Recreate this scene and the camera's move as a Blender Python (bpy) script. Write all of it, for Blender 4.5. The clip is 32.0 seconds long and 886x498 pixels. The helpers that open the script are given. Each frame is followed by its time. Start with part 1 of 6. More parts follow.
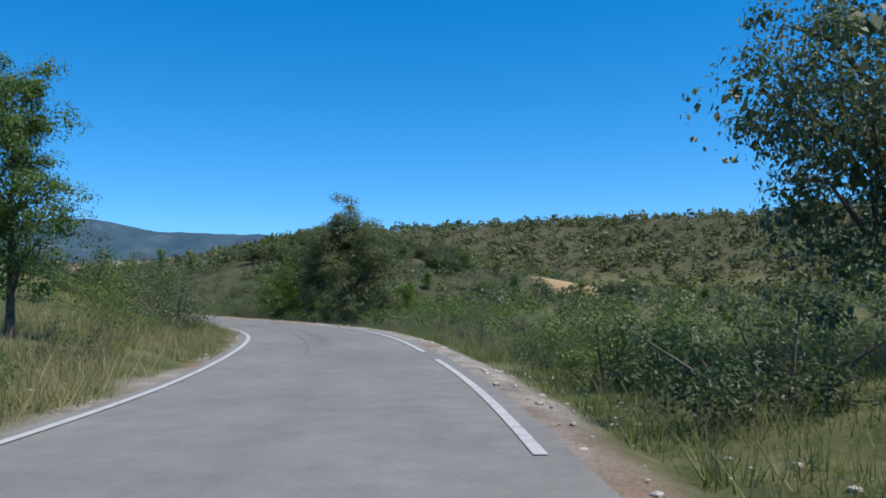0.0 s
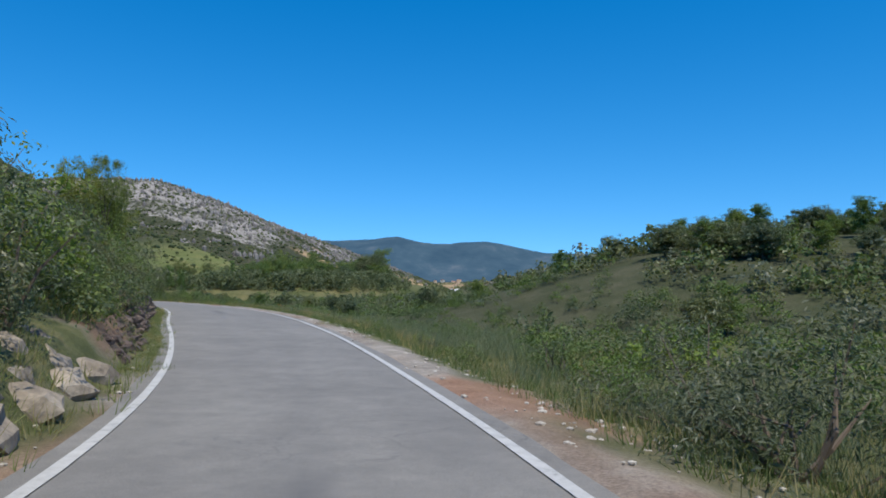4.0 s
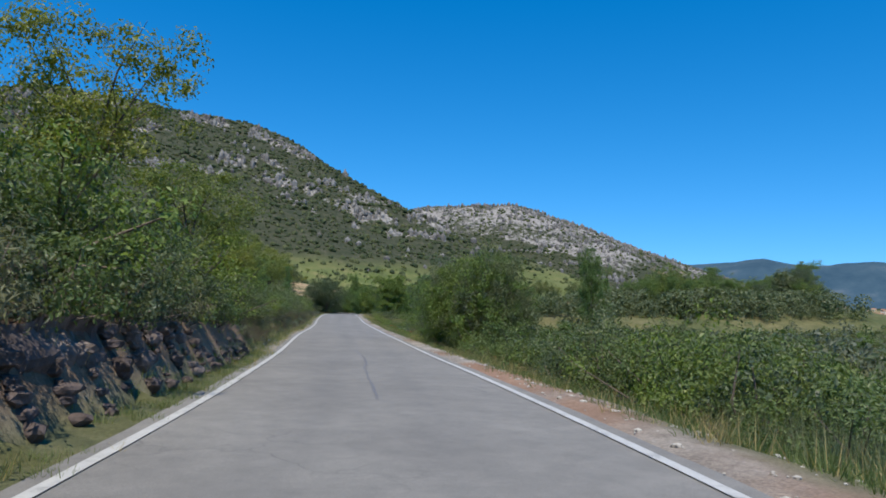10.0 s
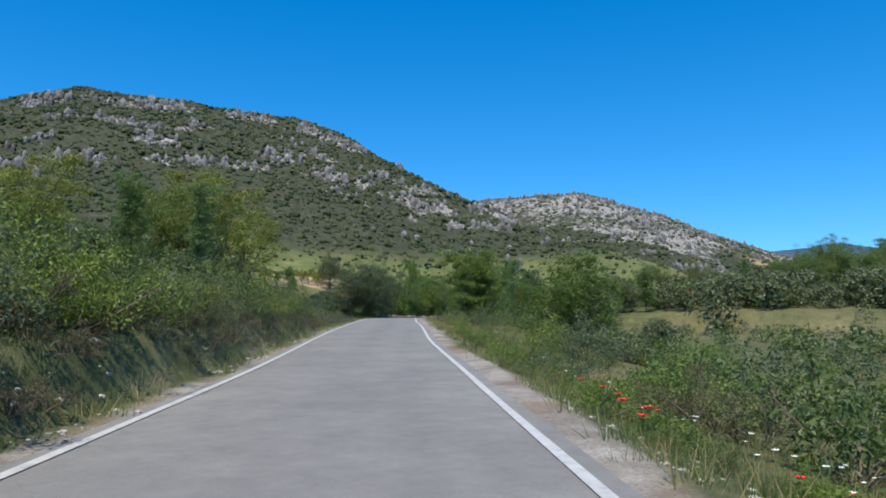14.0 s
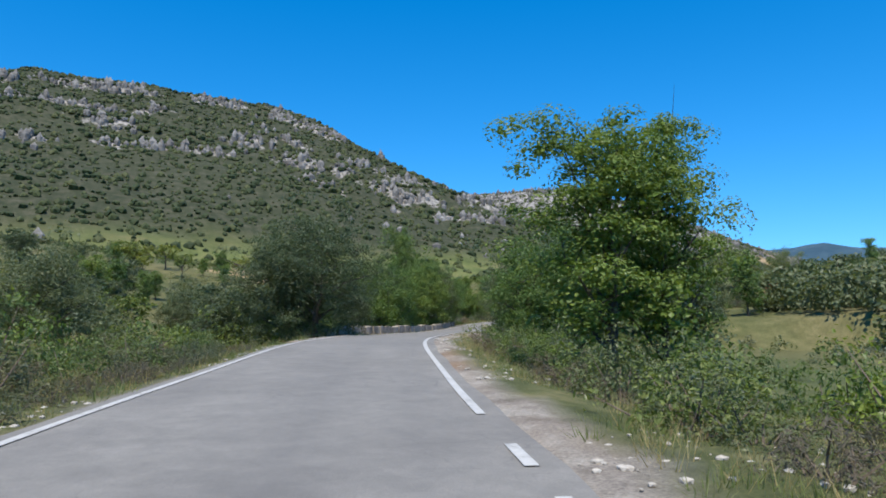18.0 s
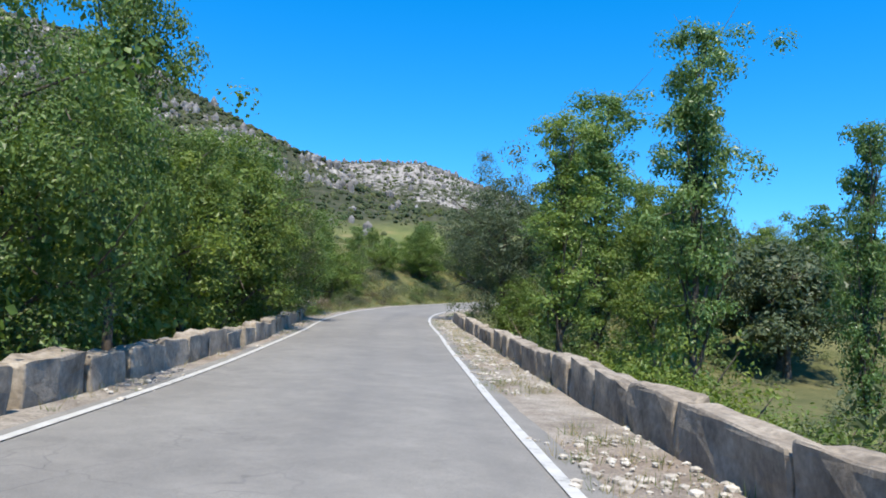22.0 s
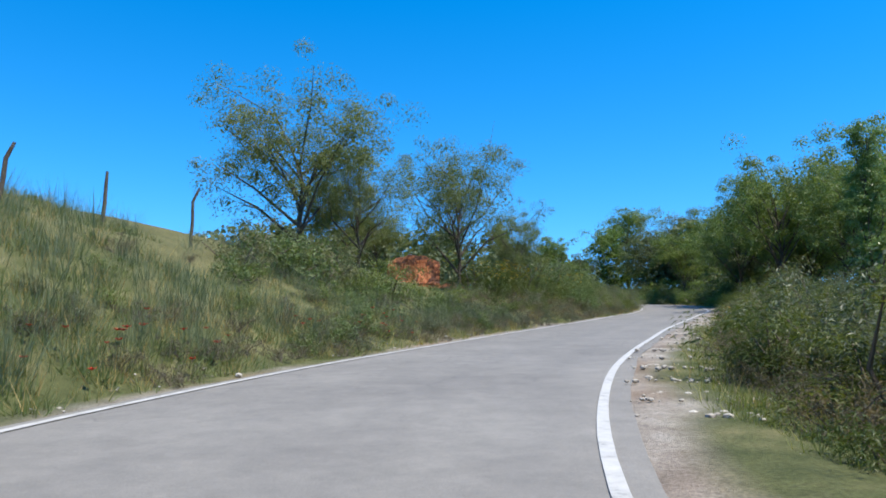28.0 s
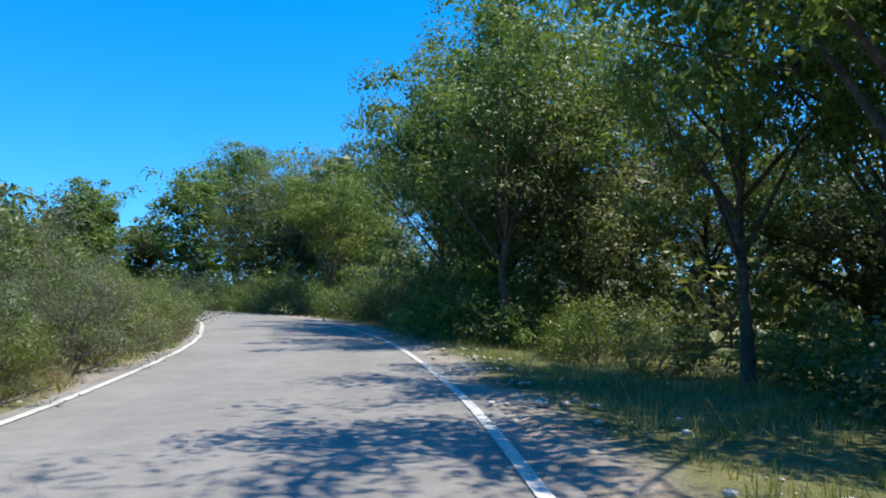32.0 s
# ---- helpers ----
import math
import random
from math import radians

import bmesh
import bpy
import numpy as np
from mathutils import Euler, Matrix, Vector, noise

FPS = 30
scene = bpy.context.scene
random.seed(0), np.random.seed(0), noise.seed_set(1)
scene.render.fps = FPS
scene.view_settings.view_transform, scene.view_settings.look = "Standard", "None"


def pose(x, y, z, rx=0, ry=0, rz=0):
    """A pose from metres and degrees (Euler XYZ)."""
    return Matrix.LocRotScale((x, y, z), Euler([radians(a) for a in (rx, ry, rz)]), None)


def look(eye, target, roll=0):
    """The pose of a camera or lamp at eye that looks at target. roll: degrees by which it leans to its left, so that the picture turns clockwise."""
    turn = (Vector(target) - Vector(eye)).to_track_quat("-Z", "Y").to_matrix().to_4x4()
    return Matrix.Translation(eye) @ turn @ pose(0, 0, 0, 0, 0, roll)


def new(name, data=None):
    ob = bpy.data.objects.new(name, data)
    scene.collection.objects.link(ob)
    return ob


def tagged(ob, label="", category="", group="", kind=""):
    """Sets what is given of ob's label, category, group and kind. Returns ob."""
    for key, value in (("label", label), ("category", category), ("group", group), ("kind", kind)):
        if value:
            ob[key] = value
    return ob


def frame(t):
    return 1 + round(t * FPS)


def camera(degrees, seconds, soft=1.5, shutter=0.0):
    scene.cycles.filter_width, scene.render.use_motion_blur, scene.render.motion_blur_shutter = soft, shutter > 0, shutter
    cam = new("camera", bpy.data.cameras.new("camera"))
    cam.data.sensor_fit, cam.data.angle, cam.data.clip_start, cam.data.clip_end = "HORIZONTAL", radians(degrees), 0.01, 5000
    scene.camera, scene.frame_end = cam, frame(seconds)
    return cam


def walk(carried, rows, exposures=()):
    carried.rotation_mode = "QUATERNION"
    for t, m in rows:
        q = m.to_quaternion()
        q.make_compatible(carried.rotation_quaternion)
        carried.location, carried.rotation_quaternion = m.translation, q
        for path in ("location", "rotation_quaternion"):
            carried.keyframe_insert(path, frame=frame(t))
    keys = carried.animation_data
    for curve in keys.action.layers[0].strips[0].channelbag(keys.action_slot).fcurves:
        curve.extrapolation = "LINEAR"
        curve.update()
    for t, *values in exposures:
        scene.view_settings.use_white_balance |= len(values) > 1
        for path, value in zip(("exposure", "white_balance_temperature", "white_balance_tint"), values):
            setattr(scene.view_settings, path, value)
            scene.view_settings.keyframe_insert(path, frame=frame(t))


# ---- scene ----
LENS = 62.0
PATH = [
    (0.0, 0.49, -1.22, 1.256, 92.30, 0.53, -1.44),
    (0.5, 0.30, 4.91, 1.072, 92.49, -0.41, -0.45),
    (1.0, -0.16, 11.02, 0.880, 92.73, 0.36, 2.04),
    (1.5, -1.05, 17.11, 0.751, 93.19, 0.31, 6.89),
    (2.0, -2.54, 23.02, 0.574, 92.86, -1.16, 11.96),
    (2.5, -4.44, 28.64, 0.365, 92.97, -3.17, 16.50),
    (3.0, -6.72, 34.05, 0.156, 93.40, -3.35, 20.62),
    (3.5, -9.29, 39.30, 0.152, 93.67, -2.96, 24.26),
    (4.0, -12.16, 44.37, 0.148, 93.88, -0.73, 27.57),
    (4.5, -15.40, 49.19, 0.135, 94.16, -0.05, 30.69),
    (5.0, -18.94, 53.80, 0.137, 94.58, -0.34, 33.72),
    (5.5, -22.68, 58.24, 0.173, 95.27, -0.73, 36.77),
    (6.0, -26.65, 62.52, 0.268, 96.33, 1.46, 39.91),
    (6.5, -30.88, 66.61, 0.403, 95.30, 0.61, 42.90),
    (7.0, -35.32, 70.53, 0.495, 95.41, -0.19, 45.66),
    (7.5, -39.94, 74.29, 0.569, 95.10, -1.14, 48.01),
    (8.0, -44.75, 77.86, 0.621, 95.26, -2.21, 49.84),
    (8.5, -49.71, 81.19, 0.653, 95.30, -2.13, 51.64),
    (9.0, -54.77, 84.40, 0.649, 95.13, -2.35, 53.19),
    (9.5, -59.86, 87.55, 0.678, 95.40, -1.77, 54.28),
    (10.0, -64.99, 90.68, 0.724, 95.40, -1.49, 54.29),
    (10.5, -70.09, 93.82, 0.778, 95.10, -0.71, 54.58),
    (11.0, -75.21, 96.96, 0.815, 94.86, -0.09, 55.08),
    (11.5, -80.37, 100.03, 0.804, 95.17, 0.08, 55.61),
    (12.0, -85.55, 103.06, 0.829, 95.32, 0.64, 56.24),
    (12.5, -90.77, 106.00, 0.880, 95.67, 0.92, 57.39),
    (13.0, -96.05, 108.80, 0.934, 95.43, 0.93, 58.47),
    (13.5, -101.36, 111.46, 1.013, 95.22, 0.27, 58.75),
    (14.0, -106.70, 114.05, 1.083, 95.30, 0.38, 59.01),
    (14.5, -112.03, 116.65, 1.121, 95.26, 0.14, 59.14),
    (15.0, -117.35, 119.32, 1.170, 95.47, 0.29, 58.13),
    (15.5, -122.62, 122.09, 1.291, 96.08, 0.32, 58.04),
    (16.0, -127.88, 124.94, 1.437, 96.27, 0.08, 57.89),
    (16.5, -133.14, 127.85, 1.582, 96.16, -0.01, 57.71),
    (17.0, -138.42, 130.77, 1.712, 95.89, 0.01, 57.57),
    (17.5, -143.77, 133.65, 1.813, 95.59, 0.22, 57.51),
    (18.0, -149.21, 136.47, 1.876, 95.38, 0.56, 57.60),
    (18.5, -154.59, 139.24, 1.978, 95.38, 0.66, 57.84),
    (19.0, -159.88, 142.04, 2.043, 95.65, 0.02, 57.54),
    (19.5, -165.16, 144.91, 2.142, 95.45, 0.10, 56.43),
    (20.0, -170.40, 147.86, 2.250, 94.90, 0.48, 53.43),
    (20.5, -175.50, 151.12, 2.317, 94.41, 1.72, 50.63),
    (21.0, -180.43, 154.71, 2.288, 93.88, 1.24, 48.27),
    (21.5, -185.39, 158.37, 2.307, 93.37, -1.40, 46.21),
    (22.0, -190.19, 162.17, 2.210, 93.90, -2.33, 44.73),
    (22.5, -194.81, 166.13, 2.094, 94.77, -2.41, 43.99),
    (23.0, -199.39, 170.14, 2.022, 95.33, -2.64, 43.72),
    (23.5, -203.96, 174.16, 2.092, 95.23, -0.97, 43.76),
    (24.0, -208.52, 178.17, 2.140, 95.43, -0.73, 43.64),
    (24.5, -213.09, 182.19, 2.231, 95.65, -0.17, 43.30),
    (25.0, -217.52, 186.36, 2.350, 95.77, 0.02, 40.19),
    (25.5, -221.66, 190.82, 2.485, 95.82, 0.00, 34.95),
    (26.0, -225.35, 195.70, 2.643, 95.83, -0.21, 28.23),
    (26.5, -228.41, 201.03, 2.827, 95.84, -0.62, 20.68),
    (27.0, -230.64, 206.81, 3.050, 95.88, -0.08, 12.94),
    (27.5, -231.82, 212.97, 3.302, 95.97, 0.93, 3.19),
    (28.0, -231.81, 219.29, 3.583, 96.57, 0.15, -6.93),
    (28.5, -230.88, 225.58, 3.921, 97.04, 0.33, -16.69),
    (29.0, -229.18, 231.58, 4.266, 97.21, -0.85, -25.88),
    (29.5, -226.76, 237.05, 4.558, 97.35, -0.94, -32.16),
    (30.0, -223.83, 242.10, 4.891, 97.75, -2.15, -35.45),
    (30.5, -220.77, 247.17, 5.212, 97.04, -1.35, -35.38),
    (31.0, -217.72, 252.31, 5.523, 97.54, -1.74, -35.28),
    (31.5, -214.70, 257.51, 5.815, 97.09, -0.49, -34.80),
    (32.0, -211.74, 262.75, 6.082, 96.17, 0.26, -34.12),
]
cam = camera(LENS, 32.0, soft=1.8)
EXPOSURE = [(0, 0.12), (7, 0.04), (12, 0.24), (20, 0.56), (21, 0.68), (24, 0.78), (27, 0.70), (29, 0.62), (31, 0.66), (32, 0.9)]
walk(cam, [(t, pose(x, y, z, rx, ry, rz)) for t, x, y, z, rx, ry, rz in PATH], EXPOSURE)

# ---- sky, sun, exposure ----
SUN_AZ, SUN_EL = radians(129), radians(63)
world = bpy.data.worlds.new("world")
scene.world = world
world.use_nodes = True
wn = world.node_tree
wn.nodes.clear()
sky = wn.nodes.new("ShaderNodeTexSky")
sky.sky_type, sky.sun_disc = "NISHITA", False
sky.sun_elevation, sky.sun_rotation = SUN_EL, SUN_AZ
sky.altitude, sky.air_density, sky.dust_density, sky.ozone_density = 600, 1.0, 0.15, 4.0
sat = wn.nodes.new("ShaderNodeHueSaturation")
sat.inputs["Saturation"].default_value = 1.40
sat.inputs["Hue"].default_value = 0.498
bg = wn.nodes.new("ShaderNodeBackground")
bg.inputs["Strength"].default_value = 0.178
wo = wn.nodes.new("ShaderNodeOutputWorld")
# the clear air keeps the horizon blue: look the sky up a little higher
tc, lift = wn.nodes.new("ShaderNodeTexCoord"), wn.nodes.new("ShaderNodeVectorMath")
lift.operation = "ADD"
lift.inputs[1].default_value = (0, 0, 0.09)
wn.links.new(tc.outputs["Generated"], lift.inputs[0])
wn.links.new(lift.outputs[0], sky.inputs["Vector"])
wn.links.new(sky.outputs[0], sat.inputs["Color"])
wn.links.new(sat.outputs[0], bg.inputs["Color"])
wn.links.new(bg.outputs[0], wo.inputs["Surface"])
lamp = bpy.data.lights.new("sun", "SUN")
lamp.energy, lamp.angle, lamp.color = 4.6, radians(0.55), (1.0, 0.93, 0.80)
sun = new("sun", lamp)
sun_dir = Vector((math.sin(SUN_AZ) * math.cos(SUN_EL), math.cos(SUN_AZ) * math.cos(SUN_EL), math.sin(SUN_EL)))
sun.matrix_world = look(sun_dir * 300, (0, 0, 0))


# ---- materials ----
def nodes_of(name):
    m = bpy.data.materials.new(name)
    m.use_nodes = True
    nt = m.node_tree
    b = nt.nodes["Principled BSDF"]
    return m, nt, b


def noise_node(nt, scale, detail=4.0, rough=0.6, coord="pos"):
    n = nt.nodes.new("ShaderNodeTexNoise")
    n.inputs["Scale"].default_value, n.inputs["Detail"].default_value, n.inputs["Roughness"].default_value = scale, detail, rough
    if coord == "pos":
        g = nt.nodes.new("ShaderNodeNewGeometry")
        nt.links.new(g.outputs["Position"], n.inputs["Vector"])
    else:
        g = nt.nodes.new("ShaderNodeTexCoord")
        nt.links.new(g.outputs["Object"], n.inputs["Vector"])
    return n.outputs["Fac"]


def ramp(nt, fac, stops):
    r = nt.nodes.new("ShaderNodeValToRGB")
    el = r.color_ramp.elements
    while len(el) < len(stops):
        el.new(0.5)
    for e, (p, c) in zip(el, stops):
        e.position, e.color = p, (*c, 1)
    nt.links.new(fac, r.inputs["Fac"])
    return r.outputs["Color"]


def mix(nt, fac, a, b, mode="MIX"):
    m = nt.nodes.new("ShaderNodeMix")
    m.data_type, m.blend_type = "RGBA", mode
    for sock, v in ((m.inputs[0], fac), (m.inputs[6], a), (m.inputs[7], b)):
        if isinstance(v, (int, float)):
            sock.default_value = v
        elif isinstance(v, tuple):
            sock.default_value = (*v, 1)
        else:
            nt.links.new(v, sock)
    return m.outputs[2]


def bump(nt, b, height, strength, dist):
    n = nt.nodes.new("ShaderNodeBump")
    n.inputs["Strength"].default_value, n.inputs["Distance"].default_value = strength, dist
    nt.links.new(height, n.inputs["Height"])
    nt.links.new(n.outputs[0], b.inputs["Normal"])


def attr(nt, name):
    a = nt.nodes.new("ShaderNodeAttribute")
    a.attribute_name = name
    return a.outputs["Fac"]


def rough_mat(name, scale_a, stops_a, scale_b=0, stops_b=(), bump_scale=0, bump_d=0.02, roughness=0.9, coord="pos"):
    """A matt surface: two scales of colour noise and a fine relief."""
    m, nt, b = nodes_of(name)
    col = ramp(nt, noise_node(nt, scale_a, 6, 0.65, coord), stops_a)
    if scale_b:
        col = mix(nt, 0.6, col, ramp(nt, noise_node(nt, scale_b, 4, 0.6, coord), stops_b), "OVERLAY")
    nt.links.new(col, b.inputs["Base Color"])
    b.inputs["Roughness"].default_value = roughness
    b.inputs["Specular IOR Level"].default_value = 0.25
    if bump_scale:
        bump(nt, b, noise_node(nt, bump_scale, 6, 0.7, coord), 0.7, bump_d)
    return m


def leaf_mat(name, dark, mid, light, gloss=0.45):
    """Leaves: colour varies from plant to plant and from leaf to leaf, and some light comes through."""
    m, nt, b = nodes_of(name)
    oi, g = nt.nodes.new("ShaderNodeObjectInfo"), nt.nodes.new("ShaderNodeNewGeometry")
    col = ramp(nt, g.outputs["Random Per Island"], [(0.0, tuple(0.55 * p + 0.45 * q for p, q in zip(dark, mid))), (0.55, mid), (1.0, tuple(0.5 * p + 0.5 * q for p, q in zip(mid, light)))])
    tint = ramp(nt, oi.outputs["Random"], [(0.0, (0.72, 0.78, 0.7)), (0.5, (1, 1, 1)), (1.0, (1.25, 1.12, 0.85))])
    col = mix(nt, 1.0, col, tint, "MULTIPLY")
    nt.links.new(col, b.inputs["Base Color"])
    b.inputs["Roughness"].default_value = gloss
    b.inputs["Specular IOR Level"].default_value = 0.35
    tr = nt.nodes.new("ShaderNodeBsdfTranslucent")
    nt.links.new(mix(nt, 1.0, col, (1.4, 1.4, 0.75), "MULTIPLY"), tr.inputs["Color"])
    ms = nt.nodes.new("ShaderNodeMixShader")
    ms.inputs[0].default_value = 0.36
    nt.links.new(b.outputs[0], ms.inputs[1])
    nt.links.new(tr.outputs[0], ms.inputs[2])
    nt.links.new(ms.outputs[0], nt.nodes["Material Output"].inputs["Surface"])
    return m


def plain(name, col, rough=0.7, metal=0.0, var=0.12, scale=8.0):
    m, nt, b = nodes_of(name)
    lo, hi = tuple(max(0, c * (1 - var)) for c in col), tuple(min(1, c * (1 + var)) for c in col)
    nt.links.new(ramp(nt, noise_node(nt, scale, 5, 0.65), [(0.3, lo), (0.7, hi)]), b.inputs["Base Color"])
    b.inputs["Roughness"].default_value, b.inputs["Metallic"].default_value = rough, metal
    return m


LEAF_OAK = leaf_mat("leaf_oak", (0.041, 0.062, 0.033), (0.099, 0.130, 0.068), (0.210, 0.233, 0.136))
LEAF_ASH = leaf_mat("leaf_ash", (0.048, 0.091, 0.024), (0.113, 0.180, 0.045), (0.222, 0.281, 0.083))
LEAF_POPLAR = leaf_mat("leaf_poplar", (0.060, 0.114, 0.037), (0.140, 0.223, 0.069), (0.254, 0.332, 0.134), 0.35)
LEAF_ALMOND = leaf_mat("leaf_almond", (0.070, 0.100, 0.020), (0.153, 0.187, 0.039), (0.253, 0.275, 0.075))
LEAF_OLIVE = leaf_mat("leaf_olive", (0.059, 0.075, 0.047), (0.127, 0.144, 0.092), (0.224, 0.238, 0.171))
LEAF_SHRUB = leaf_mat("leaf_shrub", (0.050, 0.078, 0.026), (0.113, 0.161, 0.050), (0.219, 0.255, 0.097))
LEAF_YELLOW = leaf_mat("broom_flowers", (0.20, 0.19, 0.03), (0.52, 0.40, 0.03), (0.70, 0.54, 0.06))
LEAF_BRIGHT = leaf_mat("leaf_bright", (0.060, 0.105, 0.020), (0.128, 0.189, 0.038), (0.222, 0.278, 0.067))
LEAF_FEATHER = leaf_mat("leaf_feather", (0.066, 0.090, 0.031), (0.143, 0.174, 0.059), (0.257, 0.277, 0.113))
LEAF_GROVE = leaf_mat("leaf_grove", (0.058, 0.096, 0.025), (0.125, 0.182, 0.047), (0.231, 0.282, 0.090))
LEAF_BROOM = leaf_mat("leaf_broom", (0.049, 0.074, 0.020), (0.089, 0.119, 0.030), (0.158, 0.168, 0.059))
LEAF_HEATH = leaf_mat("leaf_heath", (0.076, 0.065, 0.049), (0.144, 0.125, 0.097), (0.236, 0.209, 0.167), 0.75)
GRASS = leaf_mat("grass_blades", (0.072, 0.111, 0.030), (0.145, 0.187, 0.064), (0.272, 0.272, 0.128), 0.55)
GRASS_TALL = leaf_mat("tall_grass_blades", (0.085, 0.12, 0.065), (0.165, 0.20, 0.12), (0.30, 0.31, 0.21), 0.5)
GRASS_DRY = leaf_mat("dry_grass_blades", (0.187, 0.157, 0.076), (0.323, 0.272, 0.145), (0.468, 0.408, 0.238), 0.6)
POPPY = plain("poppy_petals", (0.62, 0.035, 0.015), 0.5)
WHITE_FLOWER = plain("white_petals", (0.75, 0.76, 0.68), 0.6)
BROOM_FLOWER = plain("broom_petals", (0.75, 0.50, 0.02), 0.5)
BARK = rough_mat("bark", 6, [(0.3, (0.045, 0.035, 0.027)), (0.7, (0.14, 0.115, 0.09))], 30, [(0.35, (0.3, 0.3, 0.3)), (0.65, (0.7, 0.7, 0.7))], 22, 0.02, coord="obj")
TWIG = plain("dead_twigs", (0.13, 0.10, 0.075), 0.9)
STONE = rough_mat("limestone", 1.6, [(0.25, (0.119, 0.098, 0.076)), (0.5, (0.306, 0.259, 0.204)), (0.75, (0.476, 0.416, 0.336))], 12, [(0.35, (0.272, 0.272, 0.272)), (0.65, (0.561, 0.561, 0.561))], 18, 0.03)
HILL_ROCK = rough_mat("hill_rock", 0.09, [(0.3, (0.101, 0.092, 0.085)), (0.5, (0.202, 0.189, 0.175)), (0.72, (0.346, 0.331, 0.313))], 0.5, [(0.35, (0.216, 0.209, 0.202)), (0.65, (0.490, 0.490, 0.490))], 0.6, 0.5)
CUT_ROCK = rough_mat("cut_rock", 1.1, [(0.28, (0.045, 0.036, 0.034)), (0.52, (0.115, 0.088, 0.078)), (0.8, (0.29, 0.235, 0.20))], 7, [(0.35, (0.3, 0.3, 0.3)), (0.65, (0.7, 0.7, 0.7))], 9, 0.06)
RED_EARTH = rough_mat("red_earth", 0.9, [(0.3, (0.33, 0.095, 0.035)), (0.7, (0.55, 0.20, 0.085))], 5, [(0.35, (0.3, 0.3, 0.3)), (0.65, (0.7, 0.7, 0.7))], 7, 0.06)
GRAVEL = rough_mat("gravel", 0.7, [(0.3, (0.20, 0.155, 0.115)), (0.55, (0.33, 0.275, 0.22)), (0.75, (0.45, 0.40, 0.34))], 22, [(0.35, (0.25, 0.25, 0.25)), (0.65, (0.75, 0.75, 0.75))], 30, 0.025)
PEBBLE = rough_mat("pebbles", 3.0, [(0.3, (0.25, 0.22, 0.185)), (0.55, (0.42, 0.385, 0.335)), (0.75, (0.60, 0.565, 0.50))], 25, [(0.35, (0.35, 0.35, 0.35)), (0.65, (0.66, 0.66, 0.66))])
SCRUB = leaf_mat("scrub_leaves", (0.036, 0.052, 0.020), (0.071, 0.092, 0.036), (0.129, 0.140, 0.063), 0.7)


def asphalt_mat():
    m, nt, b = nodes_of("asphalt")
    big = ramp(nt, noise_node(nt, 0.35, 4, 0.6), [(0.3, (0.172, 0.163, 0.149)), (0.7, (0.220, 0.209, 0.190))])
    fine = ramp(nt, noise_node(nt, 90, 2, 0.6), [(0.3, (0.33, 0.33, 0.33)), (0.7, (0.66, 0.66, 0.66))])
    col = mix(nt, 0.55, big, fine, "OVERLAY")
    mid = ramp(nt, noise_node(nt, 2.2, 6, 0.75), [(0.3, (0.41, 0.41, 0.41)), (0.7, (0.585, 0.58, 0.575))])
    col = mix(nt, 0.9, col, mid, "OVERLAY")
    # fine cracks in scattered patches
    vor = nt.nodes.new("ShaderNodeTexVoronoi")
    vor.feature = "DISTANCE_TO_EDGE"
    vor.inputs["Scale"].default_value = 0.9
    gp, wob = nt.nodes.new("ShaderNodeNewGeometry"), nt.nodes.new("ShaderNodeMix")
    wob.data_type, wob.blend_type = "RGBA", "LINEAR_LIGHT"
    wob.inputs[0].default_value = 0.25
    nz = nt.nodes.new("ShaderNodeTexNoise")
    nz.inputs["Scale"].default_value = 2.5
    nt.links.new(gp.outputs["Position"], nz.inputs["Vector"])
    nt.links.new(gp.outputs["Position"], wob.inputs[6])
    nt.links.new(nz.outputs["Color"], wob.inputs[7])
    nt.links.new(wob.outputs[2], vor.inputs["Vector"])
    line = ramp(nt, vor.outputs["Distance"], [(0.0, (1, 1, 1)), (0.014, (0, 0, 0))])
    some = ramp(nt, noise_node(nt, 0.22, 3, 0.6), [(0.52, (0, 0, 0)), (0.64, (0.75, 0.75, 0.75))])
    col = mix(nt, mix(nt, 1.0, line, some, "MULTIPLY"), col, (0.10, 0.095, 0.09))
    worn = attr(nt, "wear")
    col = mix(nt, worn, col, (0.095, 0.094, 0.094))
    nt.links.new(col, b.inputs["Base Color"])
    b.inputs["Roughness"].default_value = 0.82
    b.inputs["Specular IOR Level"].default_value = 0.35
    bump(nt, b, noise_node(nt, 70, 3, 0.7), 0.5, 0.006)
    return m


def paint_mat():
    m, nt, b = nodes_of("road_paint")
    wearn = noise_node(nt, 5, 6, 0.75)
    nt.links.new(ramp(nt, wearn, [(0.30, (0.19, 0.183, 0.172)), (0.44, (0.42, 0.41, 0.385)), (0.7, (0.53, 0.52, 0.49))]), b.inputs["Base Color"])
    b.inputs["Roughness"].default_value = 0.6
    bump(nt, b, noise_node(nt, 70, 3, 0.7), 0.4, 0.005)
    return m


